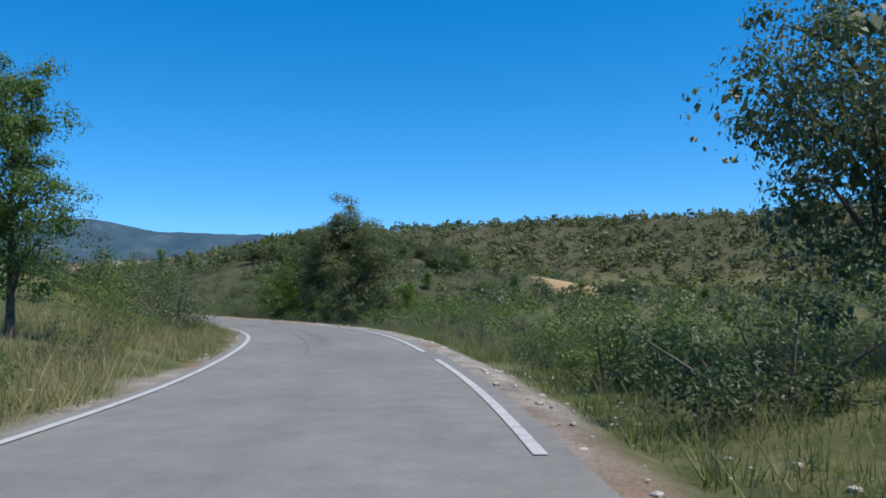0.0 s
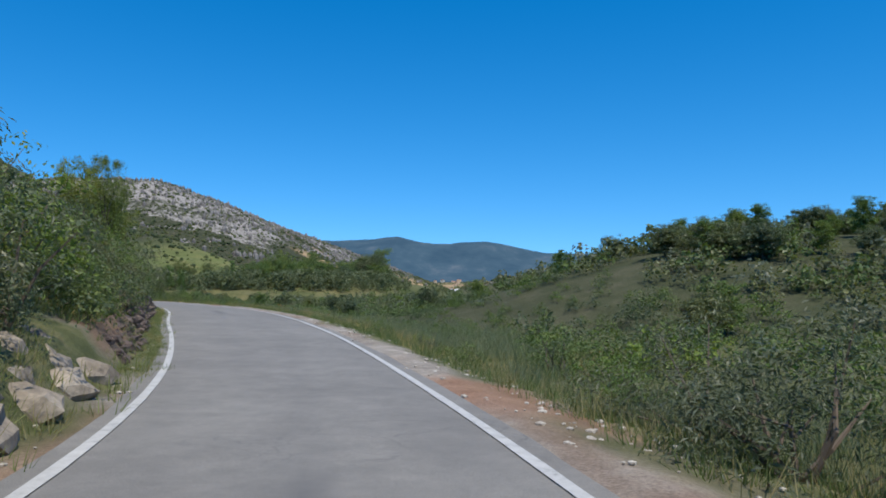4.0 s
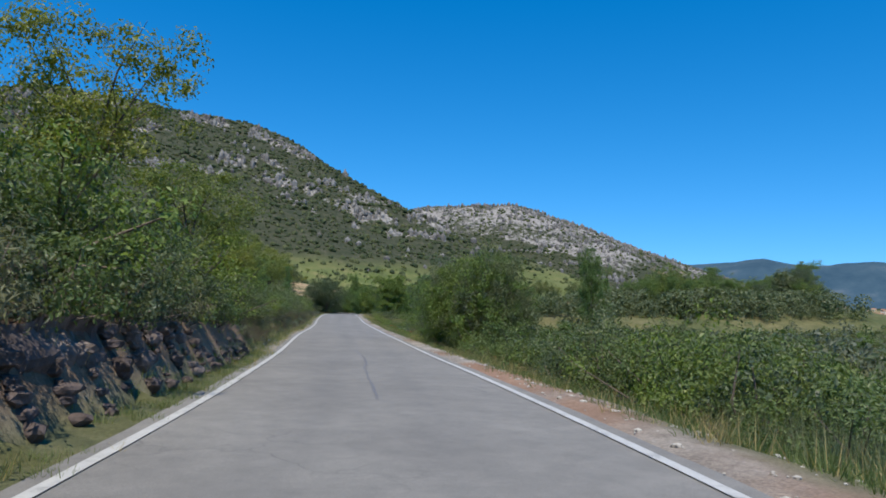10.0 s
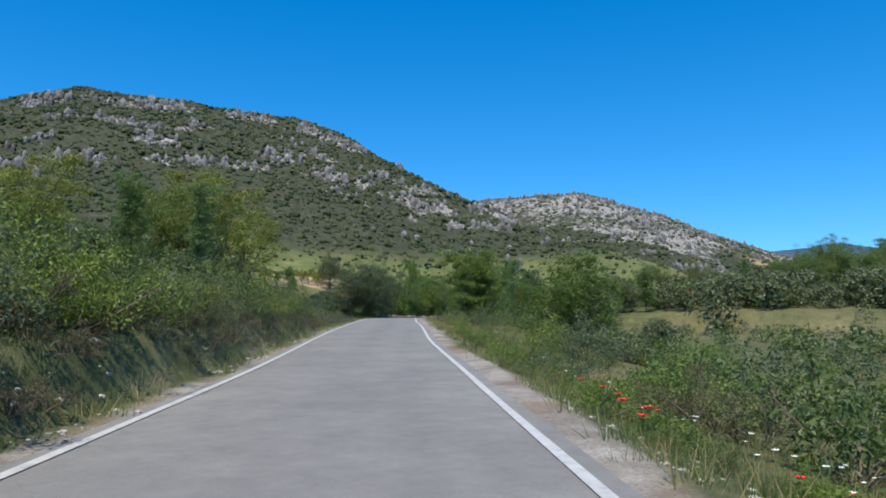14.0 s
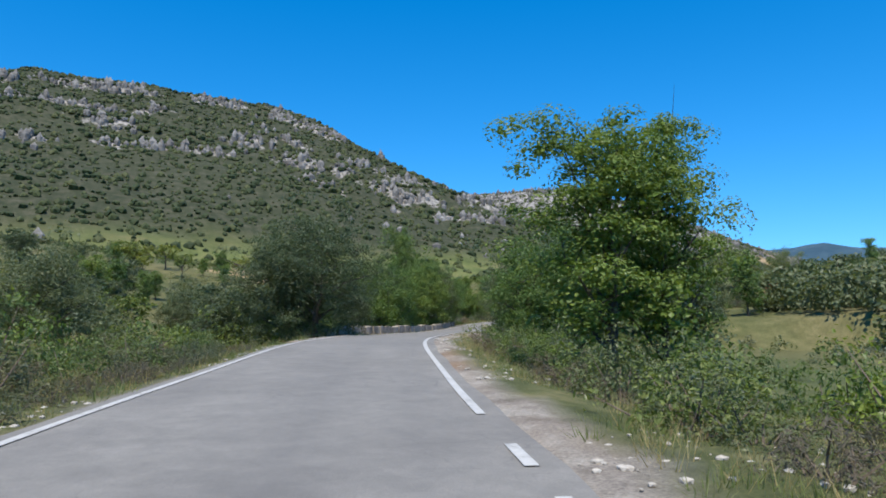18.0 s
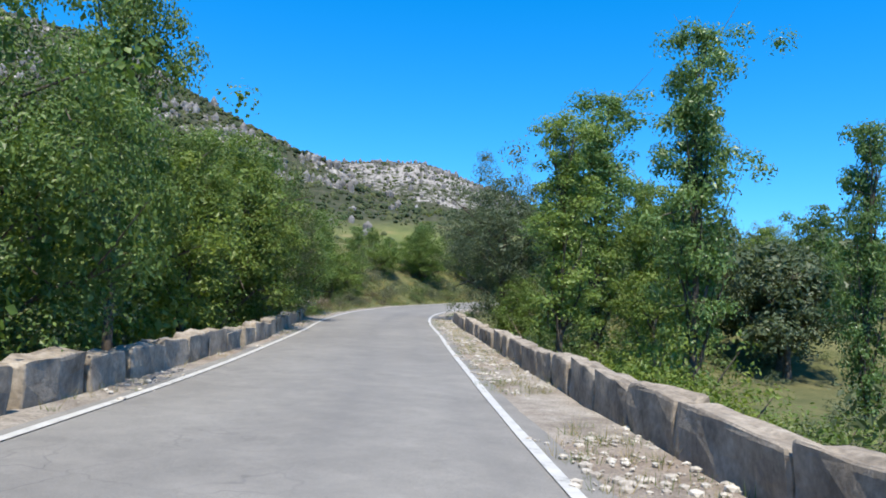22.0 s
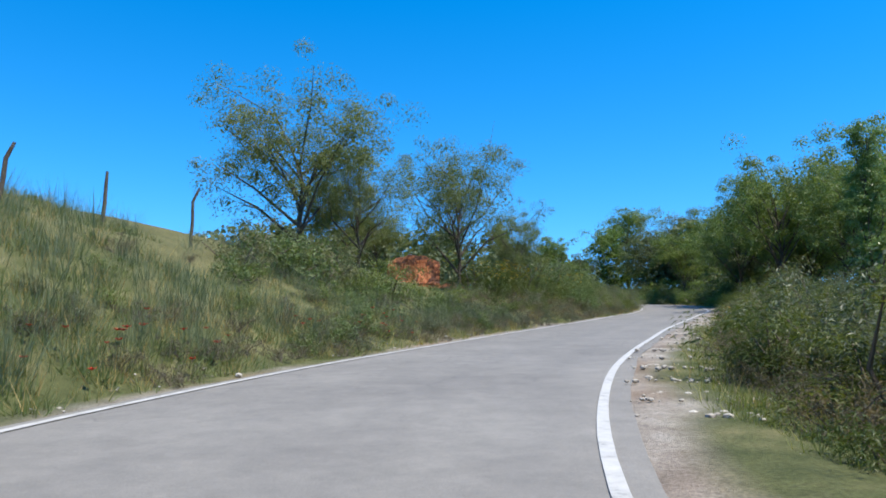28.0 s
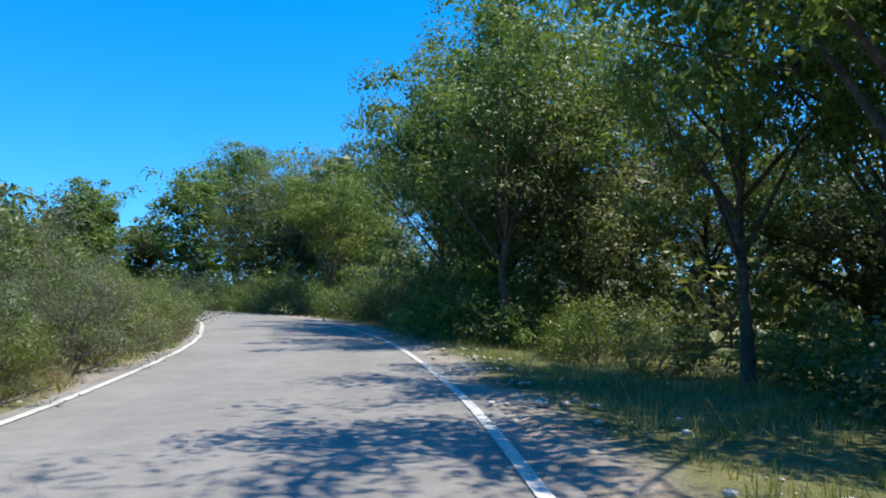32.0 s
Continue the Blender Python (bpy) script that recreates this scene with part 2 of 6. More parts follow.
def ground_mat():
    m, nt, b = nodes_of("ground")
    green = ramp(nt, noise_node(nt, 0.45, 6, 0.7), [(0.3, (0.035, 0.055, 0.018)), (0.5, (0.065, 0.085, 0.030)), (0.7, (0.12, 0.125, 0.052))])
    dry = ramp(nt, noise_node(nt, 0.6, 6, 0.7), [(0.3, (0.093, 0.085, 0.038)), (0.5, (0.162, 0.140, 0.066)), (0.7, (0.255, 0.212, 0.111))])
    field = ramp(nt, noise_node(nt, 0.12, 5, 0.6), [(0.3, (0.289, 0.200, 0.106)), (0.7, (0.399, 0.293, 0.166))])
    heath = ramp(nt, noise_node(nt, 0.22, 8, 0.75), [(0.38, (0.030, 0.038, 0.020)), (0.5, (0.046, 0.052, 0.029)), (0.66, (0.085, 0.080, 0.054))])
    col = mix(nt, attr(nt, "dry"), green, dry)
    col = mix(nt, attr(nt, "heath"), col, heath)
    meadow = ramp(nt, noise_node(nt, 0.09, 6, 0.7), [(0.3, (0.064, 0.089, 0.025)), (0.5, (0.128, 0.149, 0.047)), (0.62, (0.178, 0.170, 0.064)), (0.75, (0.281, 0.217, 0.111))])
    col = mix(nt, attr(nt, "meadow"), col, meadow)
    col = mix(nt, attr(nt, "field"), col, field)
    # bare limestone breaking through in upright streaks
    geo, mp = nt.nodes.new("ShaderNodeNewGeometry"), nt.nodes.new("ShaderNodeMapping")
    mp.inputs["Scale"].default_value = (1, 1, 0.4)
    nt.links.new(geo.outputs["Position"], mp.inputs["Vector"])
    streak = nt.nodes.new("ShaderNodeTexNoise")
    streak.inputs["Scale"].default_value, streak.inputs["Detail"].default_value, streak.inputs["Roughness"].default_value = 0.17, 6, 0.75
    nt.links.new(mp.outputs[0], streak.inputs["Vector"])
    add = nt.nodes.new("ShaderNodeMath")
    add.operation = "MULTIPLY_ADD"
    add.inputs[1].default_value = 0.42
    nt.links.new(attr(nt, "rock"), add.inputs[0])
    nt.links.new(streak.outputs["Fac"], add.inputs[2])
    bare = ramp(nt, noise_node(nt, 0.5, 5, 0.7), [(0.3, (0.122, 0.110, 0.101)), (0.5, (0.254, 0.235, 0.216)), (0.72, (0.440, 0.418, 0.384))])
    rusty = ramp(nt, noise_node(nt, 0.10, 4, 0.7), [(0.35, (0.192, 0.136, 0.104)), (0.7, (0.384, 0.256, 0.176))])
    bare = mix(nt, attr(nt, "rust"), bare, rusty)
    col = mix(nt, ramp(nt, add.outputs[0], [(0.70, (0, 0, 0)), (0.80, (1, 1, 1))]), col, bare)
    fine = ramp(nt, noise_node(nt, 7, 5, 0.7), [(0.32, (0.26, 0.26, 0.26)), (0.68, (0.74, 0.74, 0.74))])
    col = mix(nt, 0.5, col, fine, "OVERLAY")
    nt.links.new(col, b.inputs["Base Color"])
    b.inputs["Roughness"].default_value = 0.95
    b.inputs["Specular IOR Level"].default_value = 0.15
    bump(nt, b, noise_node(nt, 5, 6, 0.75), 0.8, 0.08)
    return m


ASPHALT, PAINT, GROUND = asphalt_mat(), paint_mat(), ground_mat()


# ---- mesh helpers ----
def mesh_of(name, verts, faces, mat, smooth=False, attrs=()):
    """A mesh from an array of points and one of three- or four-cornered faces."""
    v, f = np.asarray(verts, np.float32), np.asarray(faces, np.int32)
    me = bpy.data.meshes.new(name)
    me.vertices.add(len(v))
    me.vertices.foreach_set("co", v.ravel())
    k = f.shape[1]
    me.loops.add(f.size)
    me.loops.foreach_set("vertex_index", f.ravel())
    me.polygons.add(len(f))
    me.polygons.foreach_set("loop_start", np.arange(0, f.size, k, dtype=np.int32))
    me.polygons.foreach_set("loop_total", np.full(len(f), k, np.int32))
    me.polygons.foreach_set("use_smooth", np.full(len(f), smooth))
    me.materials.append(mat)
    for an, vals in attrs:
        a = me.attributes.new(an, "FLOAT", "POINT")
        a.data.foreach_set("value", np.asarray(vals, np.float32))
    me.update(calc_edges=True)
    me.validate()
    return me


def part(name, me, parent, label="", m=None):
    ob = new(name, me)
    ob.parent = parent
    if m is not None:
        ob.matrix_basis = m
    return tagged(ob, label)


def bm_mesh(name, bm, mat, smooth=False):
    me = bpy.data.meshes.new(name)
    bm.to_mesh(me)
    bm.free()
    me.materials.append(mat)
    if smooth:
        me.polygons.foreach_set("use_smooth", [True] * len(me.polygons))
    return me


def noise2(x, y, scale, seed=0, octaves=3):
    """Smooth value noise on arrays, about -1 to 1."""
    out, amp, tot = np.zeros(np.shape(x)), 1.0, 0.0
    for o in range(octaves):
        u, v = np.asarray(x) / scale * 2**o + 17.3 * seed + 5.1 * o, np.asarray(y) / scale * 2**o - 9.7 * seed + 3.7 * o
        iu, iv = np.floor(u), np.floor(v)
        fu, fv = u - iu, v - iv
        fu, fv = fu * fu * (3 - 2 * fu), fv * fv * (3 - 2 * fv)

        def h(a, b):
            q = np.sin(a * 127.1 + b * 311.7 + seed * 74.7) * 43758.5453
            return (q - np.floor(q)) * 2 - 1

        out += amp * ((h(iu, iv) * (1 - fu) + h(iu + 1, iv) * fu) * (1 - fv) + (h(iu, iv + 1) * (1 - fu) + h(iu + 1, iv + 1) * fu) * fv)
        tot += amp
        amp *= 0.5
    return out / tot


# ---- the road's line: a point each 12 m along the driven lane ----
LINE_A = [(0.6, -36.0, 0.9), (0.4, -24.0, 0.58), (0.2, -12.0, 0.23), (0, 0, -0.07), (-0.64, 11.91, -0.46), (-2.79, 23.65, -0.67), (-6.82, 34.94, -0.96), (-12.48, 45.55, -1.18), (-19.69, 55.23, -1.2), (-27.9, 64.13, -0.99), (-36.8, 71.94, -0.8), (-46.61, 79.15, -0.68), (-56.62, 85.63, -0.63), (-66.85, 91.79, -0.54), (-77.15, 97.84, -0.48)]
LINE_B = [(-87.53, 103.76, -0.47), (-98.08, 109.37, -0.37), (-109.03, 114.91, -0.26), (-119.71, 120.35, -0.1), (-130.32, 125.99, 0.14), (-140.62, 131.61, 0.4), (-151.24, 137.31, 0.58), (-161.89, 142.99, 0.78), (-172.32, 149.09, 1.03), (-181.89, 155.99, 1.01), (-191.28, 163.68, 0.86), (-200.25, 171.41, 0.77), (-209.44, 179.4, 0.84), (-218.16, 187.45, 1.03)]
LINE_C = [(-225.85, 196.88, 1.32), (-230.87, 207.63, 1.74), (-232.03, 219.44, 2.33), (-229.27, 231.02, 2.9), (-223.79, 241.7, 3.55), (-217.7, 252.09, 4.15), (-211.64, 262.5, 4.7), (-205.6, 272.87, 5.27), (-200.8, 283.8, 5.95), (-198.6, 295.5, 6.6), (-200.2, 307.4, 7.2), (-205.7, 318.0, 7.6), (-213.6, 327.0, 7.9), (-222.1, 335.5, 8.1), (-230.9, 343.6, 8.3), (-239.8, 351.6, 8.5)]
# distance along, left edge line, right edge line (metres from the driven line)
EDGE_A = [(-36, -3.9, 1.3), (-4, -3.75, 1.48), (2, -3.54, 1.58), (8, -3.32, 1.66), (14, -3.09, 1.78), (20, -2.78, 1.87), (26, -2.42, 2.05), (32, -2.28, 2.02), (38, -2.28, 1.9), (44, -2.41, 1.51), (50, -2.53, 1.23), (56, -2.81, 1.05), (62, -3.31, 0.93), (68, -3.81, 0.88), (74, -4.17, 0.93), (80, -4.21, 1.15), (86, -3.78, 1.49), (92, -3.27, 1.83), (98, -2.85, 2.32), (104, -2.61, 2.58), (110, -2.4, 2.76), (116, -2.21, 2.73), (122, -2.29, 2.77), (128, -2.33, 2.5), (134, -2.58, 2.26)]
EDGE_B = [(140, -2.84, 2.0), (146, -3.09, 1.87), (152, -3.23, 1.78), (158, -3.31, 1.76), (164, -3.21, 1.79), (170, -2.96, 1.89), (176, -2.9, 1.89), (182, -2.82, 1.88), (188, -2.94, 1.71), (194, -3.13, 1.53), (200, -3.29, 1.46), (206, -3.43, 1.46), (212, -3.53, 1.47), (218, -3.6, 1.46), (224, -3.64, 1.39), (230, -3.57, 1.35), (236, -3.58, 1.2), (242, -3.71, 1.02), (248, -3.97, 0.91), (254, -4.07, 0.87), (260, -4.12, 0.86), (266, -3.89, 1.02), (272, -3.65, 1.15), (278, -3.54, 1.34), (284, -3.48, 1.5)]
EDGE_C = [(290, -3.43, 1.65), (296, -3.55, 1.63), (302, -3.79, 1.34), (308, -4.03, 1.05), (314, -4.26, 0.87), (320, -4.46, 0.76), (326, -4.62, 0.75), (332, -4.71, 0.86), (338, -4.69, 1.13), (344, -4.46, 1.38), (350, -4.01, 1.62), (356, -3.77, 1.51), (362, -3.59, 1.34), (368, -3.62, 1.2), (374, -3.72, 1.07), (380, -4.03, 0.94), (386, -4.29, 0.81), (392, -4.48, 0.71), (398, -4.62, 0.55), (404, -4.69, 0.37), (410, -4.76, 0.21), (430, -3.6, 1.4), (520, -3.0, 1.9)]


def spline(points, step):
    p = np.array(points, float)
    p = np.vstack([2 * p[0] - p[1], p, 2 * p[-1] - p[-2]])
    out = []
    for i in range(1, len(p) - 2):
        for u in np.arange(0, 1, step):
            a, b, c, d = p[i - 1 : i + 3]
            out.append(0.5 * (2 * b + (c - a) * u + (2 * a - 5 * b + 4 * c - d) * u**2 + (3 * b - a - 3 * c + d) * u**3))
    return np.array(out)


ROAD = spline(LINE_A + LINE_B + LINE_C, 1 / 12)
RS = np.r_[0, np.cumsum(np.hypot(*np.diff(ROAD[:, :2], axis=0).T))]
RS -= RS[np.argmin(np.hypot(ROAD[:, 0], ROAD[:, 1]))]
RT = np.gradient(ROAD[:, :2], axis=0)
RT /= np.linalg.norm(RT, axis=1)[:, None]
RN = np.stack([RT[:, 1], -RT[:, 0]], 1)
_e = np.array(EDGE_A + EDGE_B + EDGE_C)
RL, RR = np.interp(RS, _e[:, 0], _e[:, 1]), np.interp(RS, _e[:, 0], _e[:, 2])
_k = np.hanning(15) / np.hanning(15).sum()
RL, RR = np.convolve(np.pad(RL, 7, "edge"), _k, "valid"), np.convolve(np.pad(RR, 7, "edge"), _k, "valid")


def road_at(s, d):
    """The place d metres to the right of the driven line, s metres along it, at road level."""
    i = np.clip(np.searchsorted(RS, s), 1, len(RS) - 1)
    u = (s - RS[i - 1]) / (RS[i] - RS[i - 1])
    p = ROAD[i - 1] * (1 - u) + ROAD[i] * u
    n = RN[i - 1] * (1 - u) + RN[i] * u
    return np.array([p[0] + n[0] * d, p[1] + n[1] * d, p[2]])


def road_frame(x, y):
    """For arrays of places: distance along the road, distance to its right, road level, and the edge lines there."""
    x, y = np.atleast_1d(np.asarray(x, float)), np.atleast_1d(np.asarray(y, float))
    s, d, z, l, r = (np.empty(len(x)) for _ in range(5))
    sub = np.arange(0, len(ROAD), 2)
    for a in range(0, len(x), 20000):
        b = slice(a, a + 20000)
        dist = (x[b, None] - ROAD[None, sub, 0]) ** 2 + (y[b, None] - ROAD[None, sub, 1]) ** 2
        j = sub[dist.argmin(1)]
        dx, dy = x[b] - ROAD[j, 0], y[b] - ROAD[j, 1]
        d[b] = dx * RN[j, 0] + dy * RN[j, 1]
        far = np.sqrt(dx * dx + dy * dy)
        d[b] = np.where(far > np.abs(d[b]) * 1.15, np.sign(d[b]) * far, d[b])
        s[b], z[b], l[b], r[b] = RS[j] + dx * RT[j, 0] + dy * RT[j, 1], ROAD[j, 2], RL[j], RR[j]
    return s, d, z, l, r


# ---- ground ----
# height over the road at these distances beyond the edge line, for stretches of the road
REACH = [0, 0.75, 1.3, 3, 6, 12, 25, 50]
LEFT_A = [(-36, 0, -0.05, 0.1, 0.6, 1.0, 1.2, 2, 4), (0, 0, 0, 0.2, 0.7, 1.1, 1.3, 1.5, 2), (25, 0, 0, 0.15, 0.5, 0.9, 1.6, 3, 6), (45, 0, 0, 0.45, 1.3, 2.4, 4.2, 7.5, 13),
          (65, 0, 0, 0.8, 1.4, 3.0, 5.5, 9, 15), (100, 0, 0, 1.0, 1.6, 3.4, 6.2, 10, 15), (130, 0, 0, 1.0, 1.5, 3.0, 5.2, 8, 12), (150, 0, 0, 0.75, 1.25, 2.1, 3.6, 6, 10), (175, 0, 0, 0.95, 1.4, 2.0, 3.2, 5, 9), (198, 0, 0, 0.7, 1.1, 1.6, 2.4, 4, 8)]
LEFT_B = [(215, 0, 0, 0.1, 0.3, 0.5, 1, 2.5, 7), (236, 0, -0.1, -0.2, -0.3, -0.5, -0.5, 1, 6), (248, 0, 0, -0.2, -0.9, -1.4, -1.5, -0.5, 5), (285, 0, 0, -0.2, -0.7, -1.1, -1.0, 0, 6), (302, 0, 0, 0, -0.3, -0.4, 0, 1.5, 6),
          (312, 0, 0, 0.1, 0.3, 0.7, 2, 4, 8), (325, 0, 0, 0.2, 1.0, 3.0, 5.3, 6, 6.2), (345, 0, 0, 0.35, 1.4, 3.4, 5.1, 5.4, 5.5), (362, 0, 0, 0.3, 0.8, 1.7, 3.7, 4.4, 4.6), (385, 0, 0, 0.3, 0.8, 1.4, 1.9, 2.3, 3), (430, 0, 0, 0.2, 0.5, 0.9, 1.2, 1.5, 2)]
RIGHT_A = [(-36, 0, 0, 0.1, 0.5, 0.8, 0.6, 0, -1), (0, 0, -0.1, -0.25, 0.1, 0.9, 0.8, -0.5, -2.5), (25, 0, 0, -0.2, -0.6, -1, -1.6, -2.5, -3.5), (55, 0, 0, -0.1, -0.45, -1.4, -3.4, -6.5, -11), (85, 0, 0, -0.05, -0.4, -1.4, -3.6, -7.5, -13), (105, 0, 0, 0, -0.3, -1.1, -2.9, -7, -12),
           (140, 0, 0, -0.1, -0.6, -1.3, -2.6, -6, -11), (175, 0, 0, -0.2, -0.8, -1.5, -2.8, -5, -8), (215, 0, 0, 0, -0.1, -0.4, -1.5, -4, -7)]
RIGHT_B = [(238, 0, 0, -0.05, -0.7, -1.4, -2.6, -4, -6), (250, 0, 0, 0, -1.0, -1.9, -2.6, -3.5, -5), (290, 0, 0, 0, -0.9, -1.6, -2.2, -3, -4), (305, 0, 0, 0, -0.5, -1.2, -2, -3, -4), (325, 0, 0, 0.1, 0.05, 0, -0.3, -1, -2),
           (350, 0, 0, 0, -0.15, -0.35, -0.7, -1, -1.2), (400, 0, 0, 0, -0.1, -0.3, -0.4, -0.5, -0.6)]


def profile(table, s, e):
    t = np.array(table, float)
    i = np.clip(np.searchsorted(t[:, 0], s) - 1, 0, len(t) - 2)
    u = np.clip((s - t[i, 0]) / (t[i + 1, 0] - t[i, 0]), 0, 1)
    u = u * u * (3 - 2 * u)
    j = np.clip(np.searchsorted(REACH, e) - 1, 0, len(REACH) - 2)
    rc = np.array(REACH, float)
    v = np.clip((e - rc[j]) / (rc[j + 1] - rc[j]), 0, 1)
    row = lambda q: t[q, j + 1] * (1 - v) + t[q, j + 2] * v
    return row(i) * (1 - u) + row(i + 1) * u


def ridge(x, y, pts, width, power):
    """The height of a hill along a crest line of (x, y, z)."""
    best = np.full(np.shape(x), -1e3)
    for (ax, ay, az), (bx, by, bz) in zip(pts, pts[1:]):
        vx, vy = bx - ax, by - ay
        u = np.clip(((x - ax) * vx + (y - ay) * vy) / (vx * vx + vy * vy), 0, 1)
        d = np.hypot(x - ax - u * vx, y - ay - u * vy)
        d = np.maximum(np.sqrt(d * d + 400) - 20, 0)
        best = np.maximum(best, (az + u * (bz - az)) * np.clip(1 - d / width, 0, 1) ** power)
    return best


BIG_HILL = [(-980, -420, 60), (-880, -150, 88), (-812, 20, 122), (-787, 110, 162), (-784, 165, 197), (-781, 351, 190), (-716, 462, 126), (-742, 525, 80)]
ROCKY_HILL = [(-850, 570, 100), (-806, 608, 141), (-745, 672, 142), (-828, 866, 138), (-905, 1190, 114), (-960, 1375, 77), (-1010, 1460, 20)]
SIDE_HILL = [(-66, 238, 5), (-46, 244, 14), (-28, 248, 18.5), (38, 253, 22), (110, 235, 23), (200, 175, 27), (270, 60, 24), (300, -80, 20)]

SPUR = [(-28, 115, 1.5), (-23, 115, 5.2), (-18, 116, 8.4), (-10, 117, 9.0), (6, 126, 6.0)]


def smooth(a, b, v):
    u = np.clip((v - a) / (b - a), 0, 1)
    return u * u * (3 - 2 * u)


def along_crest(x, y, pts):
    """The crest's own height nearest to each place."""
    best, out = np.full(np.shape(x), 1e9), np.zeros(np.shape(x))
    for (ax, ay, az), (bx, by, bz) in zip(pts, pts[1:]):
        vx, vy = bx - ax, by - ay
        u = np.clip(((x - ax) * vx + (y - ay) * vy) / (vx * vx + vy * vy), 0, 1)
        d = np.hypot(x - ax - u * vx, y - ay - u * vy)
        out = np.where(d < best, az + u * (bz - az), out)
        best = np.minimum(best, d)
    return out


def cliff_lines(x, y, h):
    """How near a place of the great hill lies to its cliff bands (0 to 1), and the height that the steps add."""
    q = h / np.maximum(along_crest(x, y, BIG_HILL), 20) + 0.035 * noise2(x, y, 120, 51) + 0.012 * noise2(x, y, 26, 55)
    near, step = np.zeros(np.shape(x)), np.zeros(np.shape(x))
    for level, wide, tall, seed in ((0.61, 0.021, 9.0, 56), (0.50, 0.010, 4.0, 57), (0.74, 0.012, 4.0, 58), (0.91, 0.024, 4.0, 59)):
        broken = smooth(-0.4, 0.05, noise2(x, y, 60, seed)) * smooth(-0.55, 0.05, noise2(x, y, 17, seed + 9))
        near = np.maximum(near, np.exp(-(((q - level) / wide) ** 2)) * broken)
        step = step + tall * broken * (smooth(level - 0.018, level + 0.018, q) - 0.5) * np.exp(-(((q - level) / 0.10) ** 2))
    return near, step


def terrain(x, y, sheet=False):
    """The height of the ground at arrays of places. sheet: for the ground sheet, which dips under the road and its verges."""
    x, y = np.atleast_1d(np.asarray(x, float)), np.atleast_1d(np.asarray(y, float))
    s, d, z, l, r = road_frame(x, y)
    left = d < 0.5 * (l + r)
    e = np.where(left, l - d, d - r)
    if sheet:
        dip = 1 - smooth(2.5, 5.0, e)
        e2 = e - 0.8 * dip
    else:
        dip, e2 = 0, e
    e2 = np.maximum(e2, 0)
    near = z + np.where(left, profile(LEFT_A + LEFT_B, s, e2), profile(RIGHT_A + RIGHT_B, s, e2))
    near = near + noise2(x, y, 7, 1) * 0.35 * smooth(2, 8, e2) + noise2(x, y, 2.2, 2, 2) * 0.10 * smooth(0.6, 3, e2)
    near = near - 0.28 * dip
    u = -0.66 * x - 0.75 * y
    far = np.where(u > 0, np.minimum(4 + 0.14 * u, 26), np.maximum(4 + 0.22 * u, -16))
    far = far + 90 * smooth(1300, 2700, y + 0.2 * x) + 15 * np.exp(-(((x + 214) / 62) ** 2 + ((y - 300) / 85) ** 2))
    far = far + noise2(x, y, 55, 3) * 1.6
    w = smooth(22, 95, np.abs(e))
    out = near * (1 - w) + far * w
    rough = noise2(x, y, 70, 4, 4)
    a = ridge(x, y, BIG_HILL, 450, 1.25)
    a = a + cliff_lines(x, y, a)[1]
    a = np.minimum(a, np.maximum(118 - 0.62 * ((x + 713) * 0.54 + (y - 460) * 0.84), 0))
    b = ridge(x, y, ROCKY_HILL, 300, 0.95)
    c = np.maximum(ridge(x, y, SIDE_HILL, 62, 1.0), ridge(x, y, SPUR, 19, 1.0) - 1.0)
    for h, amp in ((a, 7.0), (b, 6.0), (c, 1.5)):
        out = np.maximum(out, h + rough * amp * smooth(5, 40, h) - 2.0)
    return out


def axis_lines(parts):
    out = []
    for a, b, step in parts:
        out += list(np.arange(a, b, step))
    return np.array(out + [parts[-1][1]])


gx = axis_lines([(-4600, -1900, 300), (-1900, -1060, 60), (-1060, -420, 8), (-420, -280, 4), (-280, 60, 1.8), (60, 300, 8), (300, 900, 60), (900, 4600, 370)])
gy = axis_lines([(-4600, -900, 370), (-900, -300, 60), (-300, -50, 12), (-50, 345, 1.8), (345, 480, 4), (480, 1480, 9), (1480, 2900, 45), (2900, 4600, 340)])
GX, GY = np.meshgrid(gx, gy, indexing="ij")
GZ = terrain(GX.ravel(), GY.ravel(), True)
idx = np.arange(GX.size).reshape(GX.shape)
quads = np.stack([idx[:-1, :-1], idx[1:, :-1], idx[1:, 1:], idx[:-1, 1:]], -1).reshape(-1, 4)
fx, fy = GX.ravel(), GY.ravel()
fs, fd, fz, fl, fr = road_frame(fx, fy)
on_b, on_r, on_s = ridge(fx, fy, BIG_HILL, 450, 1.25), ridge(fx, fy, ROCKY_HILL, 300, 0.95), ridge(fx, fy, SIDE_HILL, 62, 1.0)
foot = np.maximum(on_b, on_r) + 7 * noise2(fx, fy, 60, 61)
heath = np.clip(smooth(26, 44, foot) + 0.75 * smooth(1.5, 6, on_s) + 0.8 * smooth(0.3, 1.5, ridge(fx, fy, SPUR, 19, 1.0)), 0, 1)
meadow = smooth(3, 10, foot) * (1 - smooth(26, 44, foot)) * (0.75 + 0.5 * noise2(fx, fy, 35, 62))
FIELDS = [(45, 112, 26, 11, 0.2), (-262, 182, 24, 9, 0.5), (-300, 205, 30, 12, 0.4), (-335, 245, 34, 9, 0.5), (-330, 560, 70, 22, 0.2), (-430, 760, 120, 30, 0.3), (-500, 1150, 160, 50, 0.2), (-300, 1400, 200, 45, 0.1), (-600, 1700, 240, 60, 0.3), (-750, 2200, 300, 60, 0.2)]
field = np.zeros(fx.size)
